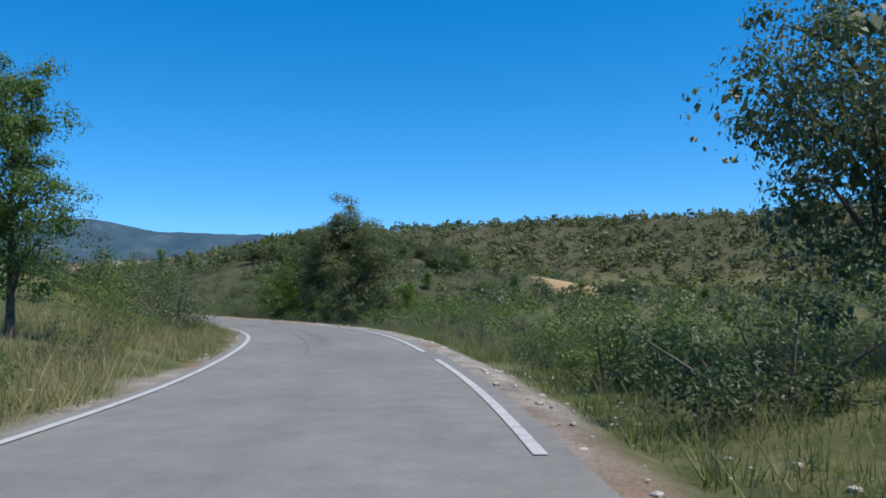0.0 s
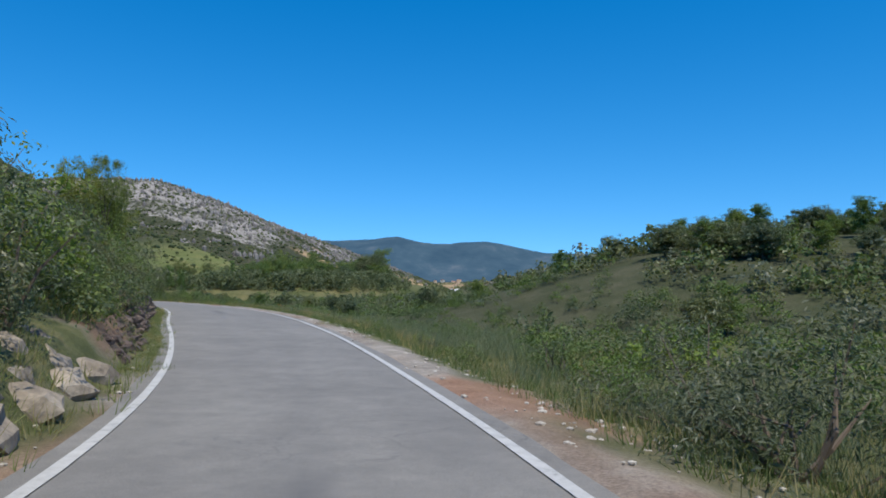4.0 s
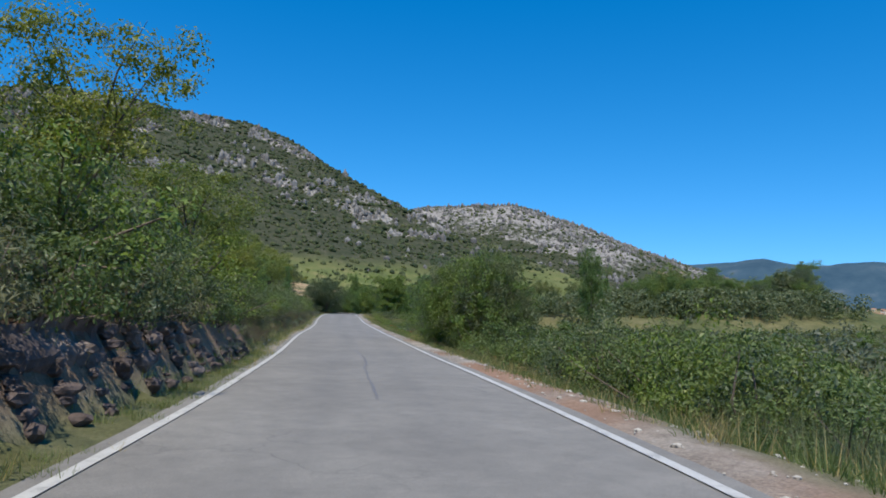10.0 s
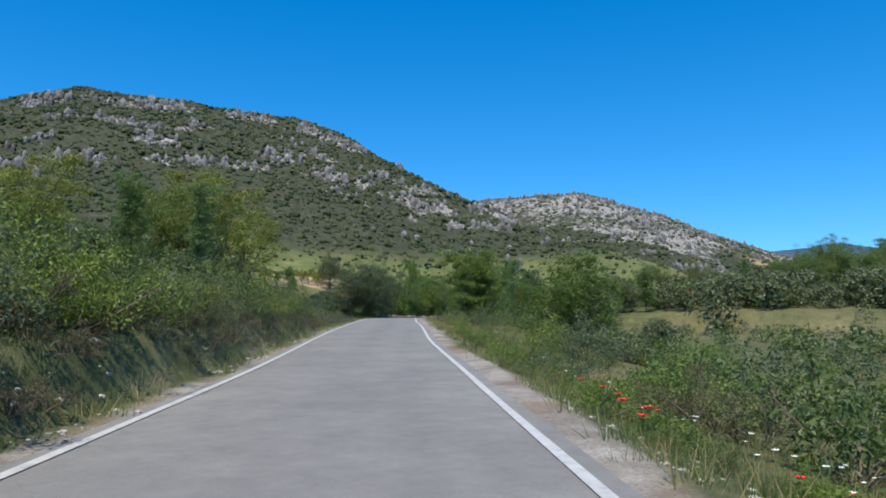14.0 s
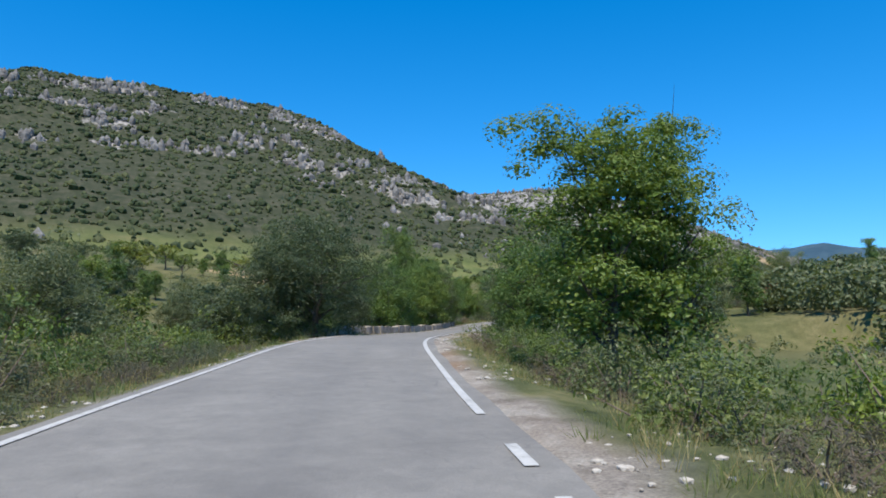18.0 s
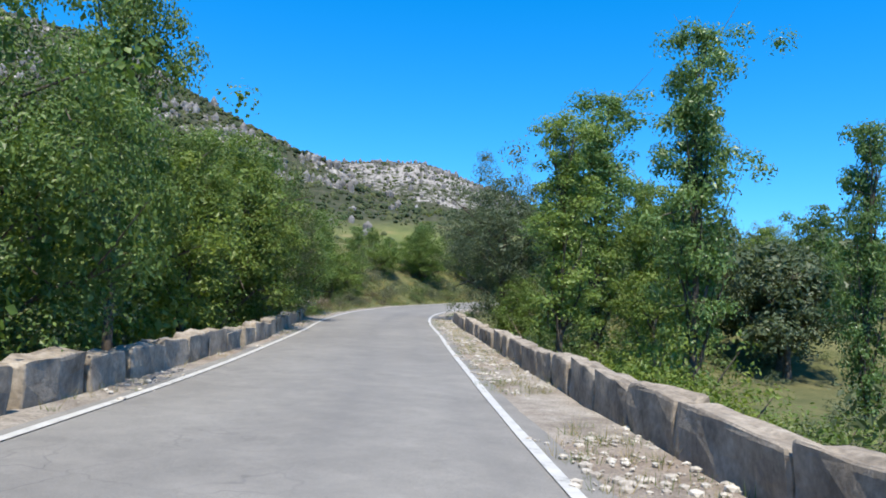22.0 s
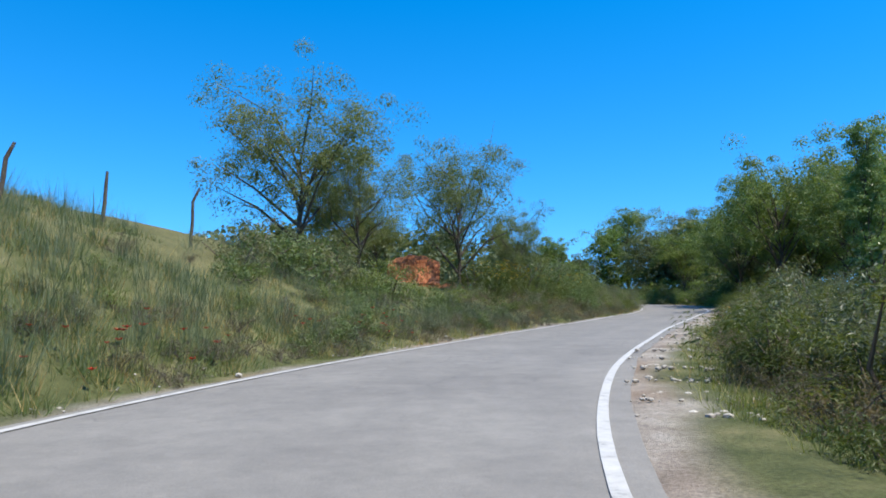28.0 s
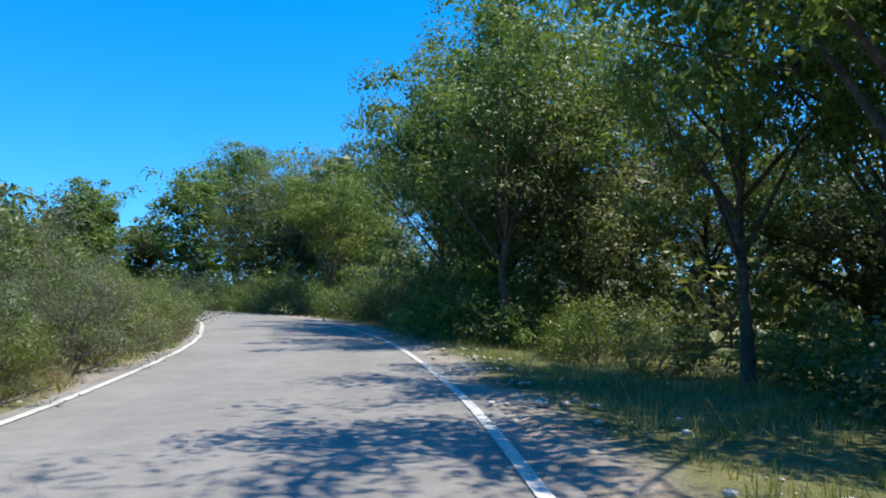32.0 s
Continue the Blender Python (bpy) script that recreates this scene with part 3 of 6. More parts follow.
for cx, cy, ra, rb, turn in FIELDS:
    du, dv = (fx - cx) * math.cos(turn) + (fy - cy) * math.sin(turn), -(fx - cx) * math.sin(turn) + (fy - cy) * math.cos(turn)
    field = np.maximum(field, smooth(1.1, 0.92, np.maximum(np.abs(du / ra), np.abs(dv / rb)) + 0.1 * noise2(fx, fy, 9, 8)))
dry = np.clip(0.35 + 0.5 * noise2(fx, fy, 18, 6) + 0.45 * (fs < 22) * (fd < 0) * (np.abs(fd) < 14) + 0.08 * ((fs > 315) & (fs < 350) & (fd < 0)) + 0.45 * smooth(1.5, 6, on_s), 0, 1)
far_plain = smooth(420, 700, fy + 0.2 * fx) * (1 - heath)
field = np.maximum(field, far_plain * smooth(-0.15, 0.15, noise2(fx, fy, 170, 58)))
near_b, _ = cliff_lines(fx, fy, on_b)
rock = np.where(on_r > on_b, 0.62 * smooth(30, 60, GZ) + 0.22 * smooth(80, 125, GZ) + 0.55 * noise2(fx, fy, 45, 53), 0.92 * near_b + 0.16 * noise2(fx, fy, 30, 54))
rust = smooth(0.0, 0.3, noise2(fx, fy, 55, 63)) * (on_r > on_b) * smooth(700, 780, fy) * smooth(105, 80, GZ)
rock = np.clip(rock, 0, 1) * (np.maximum(on_b, on_r) > 14)
ground = new("ground", mesh_of("ground", np.stack([fx, fy, GZ], 1), quads, GROUND, True, (("dry", dry), ("heath", heath), ("field", field), ("rock", rock), ("meadow", np.clip(meadow, 0, 1)), ("rust", rust))))
tagged(ground, "rough country of grass, scrub and stony hillsides", "ground", kind="structure")

# ---- road ----
cols = np.linspace(0, 1, 15)
wob_l, wob_r = 0.28 + 0.10 * noise2(RS, RS * 0, 3.0, 11), 0.30 + 0.12 * noise2(RS, RS * 0, 2.6, 12)
da, db = RL - wob_l, RR + wob_r
dd = da[:, None] + (db - da)[:, None] * cols[None]
rv = np.stack([ROAD[:, None, 0] + RN[:, None, 0] * dd, ROAD[:, None, 1] + RN[:, None, 1] * dd, ROAD[:, None, 2] - 0.012 * np.abs(cols * 2 - 1)[None] ** 2 * np.ones_like(dd)], -1)
ss = RS[:, None] * np.ones_like(dd)
mid = (0.5 * (RL + RR))[:, None]
seam = np.exp(-(((dd - mid - 0.1 * noise2(ss, ss * 0, 14, 21)) / 0.10) ** 2)) * smooth(0.0, 0.35, noise2(ss, ss * 0, 11, 22))
seam = np.maximum(seam * 0.55 * ((ss > 15) & (ss < 130)), 0.30 * np.exp(-(((dd - mid - 0.5) / 0.5) ** 2)) * smooth(0, 0.5, noise2(ss, dd, 16, 23)))
wheel = np.exp(-((np.abs(dd + 0.1) - 0.75) / 0.28) ** 2) * 0.22 + np.exp(-((np.abs(dd - 2 * mid) - 0.75) / 0.28) ** 2) * 0.12
wear = np.clip(seam + wheel * (0.7 + 0.4 * noise2(ss, dd, 8, 24)), 0, 0.8)
n_r, n_c = dd.shape
ri = np.arange(n_r * n_c).reshape(n_r, n_c)
rq = np.stack([ri[:-1, :-1], ri[:-1, 1:], ri[1:, 1:], ri[1:, :-1]], -1).reshape(-1, 4)
road = new("road", mesh_of("road", rv.reshape(-1, 3), rq, ASPHALT, True, (("wear", wear.ravel()),)))
tagged(road, "grey worn asphalt country road with white edge lines", "road", kind="structure")


def strip(name, s0, s1, edge, width, label):
    """A painted line, 5 mm over the asphalt, with slightly ragged edges."""
    k = np.where((RS >= s0) & (RS <= s1))[0]
    c = (RL if edge == "left" else RR)[k]
    w = width * (1 + 0.12 * noise2(RS[k], RS[k] * 0, 0.9, 31))
    z = ROAD[k, 2] + 0.004
    a = np.stack([ROAD[k, 0] + RN[k, 0] * (c - w / 2), ROAD[k, 1] + RN[k, 1] * (c - w / 2), z], 1)
    b = np.stack([ROAD[k, 0] + RN[k, 0] * (c + w / 2), ROAD[k, 1] + RN[k, 1] * (c + w / 2), z], 1)
    v = np.vstack([a, b])
    i = np.arange(len(k) - 1)
    f = np.stack([i, i + len(k), i + len(k) + 1, i + 1], 1)
    return tagged(part(name, mesh_of(name, v, f, PAINT), road, label))


strip("left_edge_line", -36, 470, "left", 0.125, "worn white painted line")
strip("right_edge_line", 4.2, 15.6, "right", 0.125, "worn white painted line")
strip("right_edge_line", 16.5, 219, "right", 0.125, "worn white painted line")
strip("right_edge_line", 219.9, 221.1, "right", 0.125, "short white painted dash")
strip("right_edge_line", 222.5, 470, "right", 0.125, "worn white painted line")


def tar_seam(s0, s1, off, width, seed):
    """A dark, wandering repair seam near the middle of the road."""
    k = np.where((RS >= s0) & (RS <= s1))[0]
    fine = np.arange(RS[k[0]], RS[k[-1]], 0.3)
    c = np.interp(fine, RS[k], 0.5 * (RL + RR)[k]) + off + 0.16 * noise2(fine, fine * 0, 5, seed) + 0.05 * noise2(fine, fine * 0, 0.9, seed + 1)
    w = width * np.clip(0.75 + 0.9 * noise2(fine, fine * 0, 2.0, seed + 2), 0.05, 2)
    rows = [[np.interp(fine, RS, ROAD[:, q]) + np.interp(fine, RS, RN[:, q]) * (c + sg * w / 2) for q in (0, 1)] + [np.interp(fine, RS, ROAD[:, 2]) + 0.003] for sg in (-1, 1)]
    v = np.vstack([np.stack(r, 1) for r in rows])
    i = np.arange(len(fine) - 1)
    me = mesh_of("tar_seam", v, np.stack([i, i + len(fine), i + len(fine) + 1, i + 1], 1), TAR)
    part("tar_seam", me, road, "dark tar repair seam")


TAR = plain("tar", (0.14, 0.135, 0.135), 0.7, scale=3)
tar_seam(16, 50, -0.55, 0.10, 81)
tar_seam(80, 122, -0.35, 0.11, 84)
tar_seam(128, 145, 0.1, 0.06, 87)

# ---- verges: gravel, soil and thin grass beside the asphalt ----
def verge_mat():
    m, nt, b = nodes_of("verge")
    gravel = ramp(nt, noise_node(nt, 1.2, 6, 0.7), [(0.3, (0.164, 0.139, 0.115)), (0.5, (0.271, 0.238, 0.201)), (0.72, (0.410, 0.377, 0.328))])
    soil = ramp(nt, noise_node(nt, 0.8, 6, 0.7), [(0.3, (0.139, 0.086, 0.053)), (0.7, (0.271, 0.184, 0.123))])
    red = ramp(nt, noise_node(nt, 1.0, 6, 0.7), [(0.3, (0.196, 0.106, 0.068)), (0.7, (0.340, 0.217, 0.145))])
    green = ramp(nt, noise_node(nt, 0.9, 6, 0.7), [(0.3, (0.047, 0.060, 0.021)), (0.5, (0.089, 0.098, 0.038)), (0.7, (0.178, 0.162, 0.076))])
    col = mix(nt, attr(nt, "soil"), gravel, soil)
    col = mix(nt, attr(nt, "red"), col, red)
    col = mix(nt, attr(nt, "green"), col, green)
    fine = ramp(nt, noise_node(nt, 26, 4, 0.75), [(0.32, (0.22, 0.22, 0.22)), (0.68, (0.78, 0.78, 0.78))])
    nt.links.new(mix(nt, 0.65, col, fine, "OVERLAY"), b.inputs["Base Color"])
    b.inputs["Roughness"].default_value = 0.95
    b.inputs["Specular IOR Level"].default_value = 0.2
    bump(nt, b, noise_node(nt, 24, 5, 0.75), 0.9, 0.03)
    return m


VERGE = verge_mat()
VE = np.array([0.1, 0.3, 0.5, 0.75, 1.0, 1.3, 1.6, 1.95, 2.35, 2.8, 3.3, 3.9, 4.6, 5.4])


def verge(side):
    sgn, line, table = (-1, RL, LEFT_A + LEFT_B) if side == "left" else (1, RR, RIGHT_A + RIGHT_B)
    e = VE[None] * np.ones((len(RS), 1))
    d = line[:, None] + sgn * e
    x, y = ROAD[:, None, 0] + RN[:, None, 0] * d, ROAD[:, None, 1] + RN[:, None, 1] * d
    s2 = RS[:, None] * np.ones_like(e)
    z = ROAD[:, None, 2] + profile(table, s2.ravel(), e.ravel()).reshape(e.shape)
    z = z + noise2(x, y, 7, 1) * 0.35 * smooth(2, 8, e) + noise2(x, y, 2.2, 2, 2) * 0.10 * smooth(0.6, 3, e)
    z = z + noise2(x, y, 0.6, 41, 2) * 0.035 * smooth(0.3, 0.8, e) - 0.035 * (1 - smooth(0.1, 0.6, e)) - 0.10 * smooth(4.4, 5.4, e)
    n1, n2 = noise2(x, y, 4.5, 42), noise2(x, y, 1.6, 43)
    start = {"left": 0.45, "right": 0.9}[side] * np.ones_like(e)
    wide = ((s2 > 200) & (s2 < 214) | (s2 > 365) & (s2 < 385) | (s2 > 128) & (s2 < 150) | (s2 > 315) & (s2 < 335)) & (side == "right")
    start = np.where(wide, 2.2, start)
    start = np.where((s2 > 243) & (s2 < 306), 2.0, start)
    green = smooth(start - 0.25, start + 0.35, e + 0.5 * n1 + 0.35 * n2)
    red = smooth(0.1, 0.5, n1 + 0.2) * (((s2 > 32) & (s2 < 60) | (s2 > 80) & (s2 < 150)) & (side == "right")) * smooth(2.6, 1.6, e)
    red = np.maximum(red, 0.8 * ((s2 > 40) & (s2 < 56) & (side == "left")) * smooth(0.0, 0.4, n1 + 0.1))
    green = green * (1 - 0.85 * red)
    face = ((s2 > 60) & (s2 < 141) & (side == "left")) * smooth(0.85, 1.0, e + 0.12 * n2) * smooth(1.9, 1.6, e + 0.12 * n2)
    green = np.where((s2 > 60) & (s2 < 141) & (side == "left") & (e < 0.95), 0.9, green) * (1 - face)
    soil = np.maximum(smooth(-0.1, 0.5, n2) * np.where((s2 > 256) & (s2 < 345) | (s2 > 360), 0.4, 0.8), face)
    nr, nc = e.shape
    i = np.arange(nr * nc).reshape(nr, nc)
    f = np.stack([i[:-1, :-1], i[:-1, 1:], i[1:, 1:], i[1:, :-1]], -1).reshape(-1, 4)
    if side == "left":
        f = f[:, ::-1]
    v = np.stack([x, y, z], -1).reshape(-1, 3)
    me = mesh_of(side + "_verge", v, f, VERGE, True, (("green", green.ravel()), ("red", red.ravel()), ("soil", soil.ravel())))
    return tagged(new("verge_" + side, me), "gravel and thin grass verge along the asphalt", "verge", kind="structure")


verge("left")
verge("right")


def ground_z(x, y):
    return float(terrain([x], [y])[0])


# ---- distance: the far range beyond the valley, its haze put into the material ----
def hazed_range_mat():
    m, nt, b = nodes_of("hazed_far_range")
    # the blue of the hazy air is mixed into the base colour
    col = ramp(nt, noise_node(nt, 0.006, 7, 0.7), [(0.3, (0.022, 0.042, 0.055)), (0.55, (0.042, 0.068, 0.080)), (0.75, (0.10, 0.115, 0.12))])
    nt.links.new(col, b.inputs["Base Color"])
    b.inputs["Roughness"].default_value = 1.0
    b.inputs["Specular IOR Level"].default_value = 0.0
    # a weak blue glow stands in for the veil of distant haze
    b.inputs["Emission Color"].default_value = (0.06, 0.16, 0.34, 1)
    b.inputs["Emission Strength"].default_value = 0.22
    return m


HAZED_RANGE = hazed_range_mat()


def hazed_far_range():
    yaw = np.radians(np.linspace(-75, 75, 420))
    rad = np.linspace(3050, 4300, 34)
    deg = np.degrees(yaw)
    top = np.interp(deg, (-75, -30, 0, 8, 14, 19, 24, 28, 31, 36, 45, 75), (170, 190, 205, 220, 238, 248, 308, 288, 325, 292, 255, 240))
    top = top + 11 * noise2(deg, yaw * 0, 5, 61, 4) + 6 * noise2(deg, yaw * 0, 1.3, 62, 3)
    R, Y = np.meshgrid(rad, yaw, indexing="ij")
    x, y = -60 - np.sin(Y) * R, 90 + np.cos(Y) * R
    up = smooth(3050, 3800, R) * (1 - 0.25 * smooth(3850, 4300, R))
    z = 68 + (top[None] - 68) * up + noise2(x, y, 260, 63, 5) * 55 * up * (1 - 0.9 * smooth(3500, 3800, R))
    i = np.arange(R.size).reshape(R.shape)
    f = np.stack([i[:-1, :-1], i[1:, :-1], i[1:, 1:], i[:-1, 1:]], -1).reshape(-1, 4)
    me = mesh_of("hazed_far_range", np.stack([x, y, z], -1).reshape(-1, 3), f, HAZED_RANGE, True)
    return tagged(new("backdrop", me), "wooded mountain range across the valley, with blue haze put into its colour", "mountains", kind="structure")


hazed_far_range()


# ---- plants ----
RNG = np.random.default_rng(7)


def tube(points, radii, sides=6):
    """A bent, tapered branch: points and faces."""
    p, v, f = np.array(points, float), [], []
    for i in range(len(p)):
        t = p[min(i + 1, len(p) - 1)] - p[max(i - 1, 0)]
        t = t / (np.linalg.norm(t) + 1e-9)
        a = np.cross(t, (0.31, 0.95, 0.1))
        a /= np.linalg.norm(a) + 1e-9
        b = np.cross(t, a)
        for k in range(sides):
            q = 2 * math.pi * k / sides
            v.append(p[i] + radii[i] * (math.cos(q) * a + math.sin(q) * b))
    for i in range(len(p) - 1):
        for k in range(sides):
            f.append((i * sides + k, i * sides + (k + 1) % sides, (i + 1) * sides + (k + 1) % sides, (i + 1) * sides + k))
    return np.array(v), np.array(f)


def joined(pieces):
    vs, fs, n = [], [], 0
    for v, f in pieces:
        vs.append(v)
        fs.append(f + n)
        n += len(v)
    return np.vstack(vs), np.vstack(fs)


def leaves(rng, centres, radii, per, size, droop=0.0, ratio=0.5, up=0.35):
    """Clumps of folded, four-cornered leaves round the centres."""
    n = len(centres) * per
    c, r = np.repeat(centres, per, 0), np.repeat(radii, per)
    d = rng.normal(size=(n, 3))
    d /= np.linalg.norm(d, axis=1)[:, None]
    d[:, 2] = np.where(rng.uniform(0, 1, n) < 0.5, np.abs(d[:, 2]) - 0.12, d[:, 2])
    pos = c + d * (r * rng.uniform(0.35, 1.0, n) ** 0.5)[:, None] * np.array([1.05, 1.05, 0.85])
    nrm = d + rng.normal(size=(n, 3)) * 0.42 + np.array([0, 0, up])
    nrm /= np.linalg.norm(nrm, axis=1)[:, None]
    ax = np.cross(nrm, rng.normal(size=(n, 3)) + np.array([0, 0, -droop]))
    ax = np.cross(ax, nrm)
    ax /= np.linalg.norm(ax, axis=1)[:, None] + 1e-9
    sd = np.cross(nrm, ax)
    L = size * rng.uniform(0.6, 1.35, n)
    inner = np.arange(n) % 8 == 0
    pos = np.where(inner[:, None], c + (pos - c) * 0.45, pos)
    L = np.where(inner, L * 1.6, L)[:, None]
    v = np.stack([pos - ax * L * 0.5, pos + sd * L * ratio * 0.5 + nrm * L * 0.08, pos + ax * L * 0.5, pos - sd * L * ratio * 0.5 + nrm * L * 0.08], 1).reshape(-1, 3)
    return v, np.arange(n * 4).reshape(n, 4)


def grow(seed, height, spread, bole, limbs, clumps, per, leaf, shape="round", thick=0.16, lean=0.0, low=0.3, ratio=0.5):
    """A tree of the given size: its wood and its foliage as point and face arrays."""
    rng = np.random.default_rng(seed)
    wood, tips = [], []
    crook = rng.normal(size=(6, 2)) * 0.12 * spread * 0.3
    trunk_top = height * (0.82 if shape in ("tall", "slim") else 0.55)
    tp = [np.array([crook[i, 0] * i / 5 + lean * i / 5, crook[i, 1] * i / 5, trunk_top * i / 5]) for i in range(6)]
    wood.append(tube(tp, [thick * (1.25 if i == 0 else 1 - 0.15 * i) for i in range(6)], 7))
    for k in range(limbs):
        u = bole / trunk_top + (1 - bole / trunk_top) * (k + rng.uniform(0, 0.8)) / limbs
        u = min(u, 0.99)
        i = min(int(u * 5), 4)
        a = tp[i] + (tp[i + 1] - tp[i]) * (u * 5 - i)
        yaw = 2.4 * k + rng.uniform(-0.5, 0.5)
        out = {"round": 1.0, "vase": 0.85, "tall": 0.65, "slim": 0.4, "open": 1.0}[shape] * spread * rng.uniform(0.65, 1.05)
        if shape in ("tall", "slim"):
            out *= 1.15 - 0.7 * u
        rise = {"round": 0.26, "vase": 0.5, "tall": 0.25, "slim": 0.3, "open": 0.42}[shape] * height * rng.uniform(0.6, 1.1)
        end = a + np.array([math.cos(yaw) * out, math.sin(yaw) * out, rise])
        midp = (a + end) / 2 + rng.normal(size=3) * 0.08 * spread + np.array([0, 0, rise * 0.12])
        r0 = thick * (0.55 - 0.25 * u)
        wood.append(tube([a, midp, end], [r0, r0 * 0.6, r0 * 0.15], 5))
        for q in (0.5, 0.75, 1.0):
            tips.append(a + (end - a) * q)
        for _ in range(2):
            b0 = a + (end - a) * rng.uniform(0.35, 0.8)
            b1 = b0 + rng.normal(size=3) * spread * 0.28 + np.array([0, 0, 0.12 * height * rng.uniform(0, 1)])
            wood.append(tube([b0, (b0 + b1) / 2 + rng.normal(size=3) * 0.05, b1], [r0 * 0.4, r0 * 0.25, r0 * 0.08], 4))
            tips.append(b1)
    tips.append(tp[-1] + np.array([0, 0, height * (0.18 if shape in ("tall", "slim") else 0.3)]))
    tips = np.array(tips)
    # every bough carries leaves at its end
    ends = 5 * np.arange(limbs) + 2
    pick = np.r_[rng.integers(0, len(tips), clumps), ends, ends]
    clumps = len(pick)
    jit = rng.normal(size=(clumps, 3)) * spread * np.array([0.16, 0.16, 0.15])
    centres = tips[pick] + jit
    if shape == "round":
        # fill a domed outline down to the lowest boughs
        m = (2 * clumps) // 3
        d = rng.normal(size=(m, 3))
        d /= np.linalg.norm(d, axis=1)[:, None]
        lobes = 1 + 0.22 * np.sin(3 * np.arctan2(d[:, 1], d[:, 0]) + seed) + 0.15 * np.sin(7 * d[:, 2] + seed)
        centres[:m] = np.array([0, 0, height * (low + 1) / 2]) + d * np.array([spread * 0.95, spread * 0.95, height * (1 - low) / 2]) * (rng.uniform(0.6, 1.0, m) * lobes)[:, None]
        centres[:m, :2] *= (1.12 - 0.35 * centres[:m, 2:3] / height)
    centres[:, 2] = np.clip(centres[:, 2], min(bole * 0.7, low * height + 0.1), height * 1.02)
    rad = spread * rng.uniform(0.13, 0.27, clumps)
    crown = leaves(rng, centres, rad, per, leaf, ratio=ratio)
    if shape in ("tall", "slim"):
        # boughs close to the stem carry the oldest leaves
        up = rng.uniform(bole, height * 0.9, 30)
        wide = spread * (0.30 if shape == "tall" else 0.16) * (1.15 - 0.7 * up / height)
        q = np.stack([rng.normal(size=30) * wide, rng.normal(size=30) * wide, up], 1)
        crown = joined([crown, leaves(rng, q, np.full(30, spread * 0.24), 40, leaf * 1.4, ratio=0.75)])
    if shape == "round":
        # older, larger leaves deep inside close the crown
        q = rng.normal(size=(26, 3)) * np.array([spread * 0.3, spread * 0.3, height * (1 - low) * 0.2]) + np.array([0, 0, height * (low + 1) / 2])
        crown = joined([crown, leaves(rng, q, np.full(26, spread * 0.3), 70, leaf * 1.6, ratio=0.8)])
    return wood[0], joined(wood[1:]), crown


def tree_kind(seeds, leaf_m, **kw):
    """Meshes of a kind of tree, a trunk, limbs and a crown for each seed."""
    out = []
    for sd in seeds:
        stem, boughs, crown = grow(sd, **kw)
        out.append((mesh_of("trunk", *stem, BARK, True), mesh_of("branching", *boughs, BARK, True), mesh_of("crown", *crown, leaf_m)))
    return out


OAK = tree_kind((1, 2, 3), LEAF_OAK, height=6, spread=2.9, bole=1.0, limbs=9, clumps=160, per=165, leaf=0.088, low=0.08, shape="round", thick=0.2)
OAK_BIG = tree_kind((1, 3), LEAF_OAK, height=9.5, spread=3.9, bole=1.5, limbs=13, clumps=250, per=175, leaf=0.108, low=0.06, shape="round", thick=0.26)
ASH = tree_kind((4, 5, 6, 7), LEAF_ASH, height=8, spread=2.7, bole=1.1, limbs=15, clumps=140, per=135, leaf=0.106, shape="tall", thick=0.15)
POPLAR = tree_kind((8, 9), LEAF_POPLAR, height=9, spread=1.9, bole=1.0, limbs=17, clumps=125, per=118, leaf=0.10, shape="slim", thick=0.13)
ALMOND = tree_kind((10, 11, 12), LEAF_ALMOND, height=4.5, spread=2.0, bole=0.9, limbs=10, clumps=85, per=120, leaf=0.078, shape="vase", thick=0.11)
OPEN = tree_kind((13, 14), LEAF_OLIVE, height=6, spread=3.0, bole=1.1, limbs=12, clumps=110, per=112, leaf=0.085, shape="open", thick=0.13)
LEAFY = tree_kind((15, 16), LEAF_BRIGHT, height=4.5, spread=2.4, bole=0.5, limbs=9, clumps=125, per=165, leaf=0.09, low=0.03, shape="round", thick=0.12)
GROVE = tree_kind((61, 62, 63), LEAF_GROVE, height=9, spread=3.1, bole=2.0, limbs=16, clumps=130, per=115, leaf=0.122, shape="open", thick=0.14)
FEATHER = tree_kind((71, 72), LEAF_FEATHER, height=7, spread=3.3, bole=0.8, limbs=15, clumps=190, per=150, leaf=0.11, shape="open", thick=0.15, ratio=0.3)
WALNUT = tree_kind((75,), LEAF_OAK, height=6.6, spread=2.5, bole=0.8, limbs=13, clumps=210, per=230, leaf=0.092, low=0.02, shape="round", thick=0.17)
MAPLE = tree_kind((76, 77), LEAF_ASH, height=7, spread=2.7, bole=0.9, limbs=12, clumps=165, per=180, leaf=0.092, low=0.05, shape="round", thick=0.16)
WOOD = tree_kind((41, 42, 43), LEAF_ASH, height=8, spread=2.9, bole=1.4, limbs=13, clumps=95, per=52, leaf=0.19, shape="tall", thick=0.13)
WOOD_DARK = tree_kind((44, 45), LEAF_OAK, height=6, spread=2.9, bole=1.0, limbs=9, clumps=100, per=52, leaf=0.18, low=0.08, shape="round", thick=0.18)
ORCHARD = tree_kind((46, 47), LEAF_ALMOND, height=4.5, spread=2.1, bole=1.0, limbs=6, clumps=32, per=24, leaf=0.27, shape="vase", thick=0.12)
KINDS = {"oak_big": OAK_BIG, "wood": WOOD, "wood_dark": WOOD_DARK, "orchard": ORCHARD, "oak": OAK, "ash": ASH, "poplar": POPLAR, "almond": ALMOND, "open": OPEN, "leafy": LEAFY, "grove": GROVE, "feather": FEATHER, "walnut": WALNUT, "maple": MAPLE}
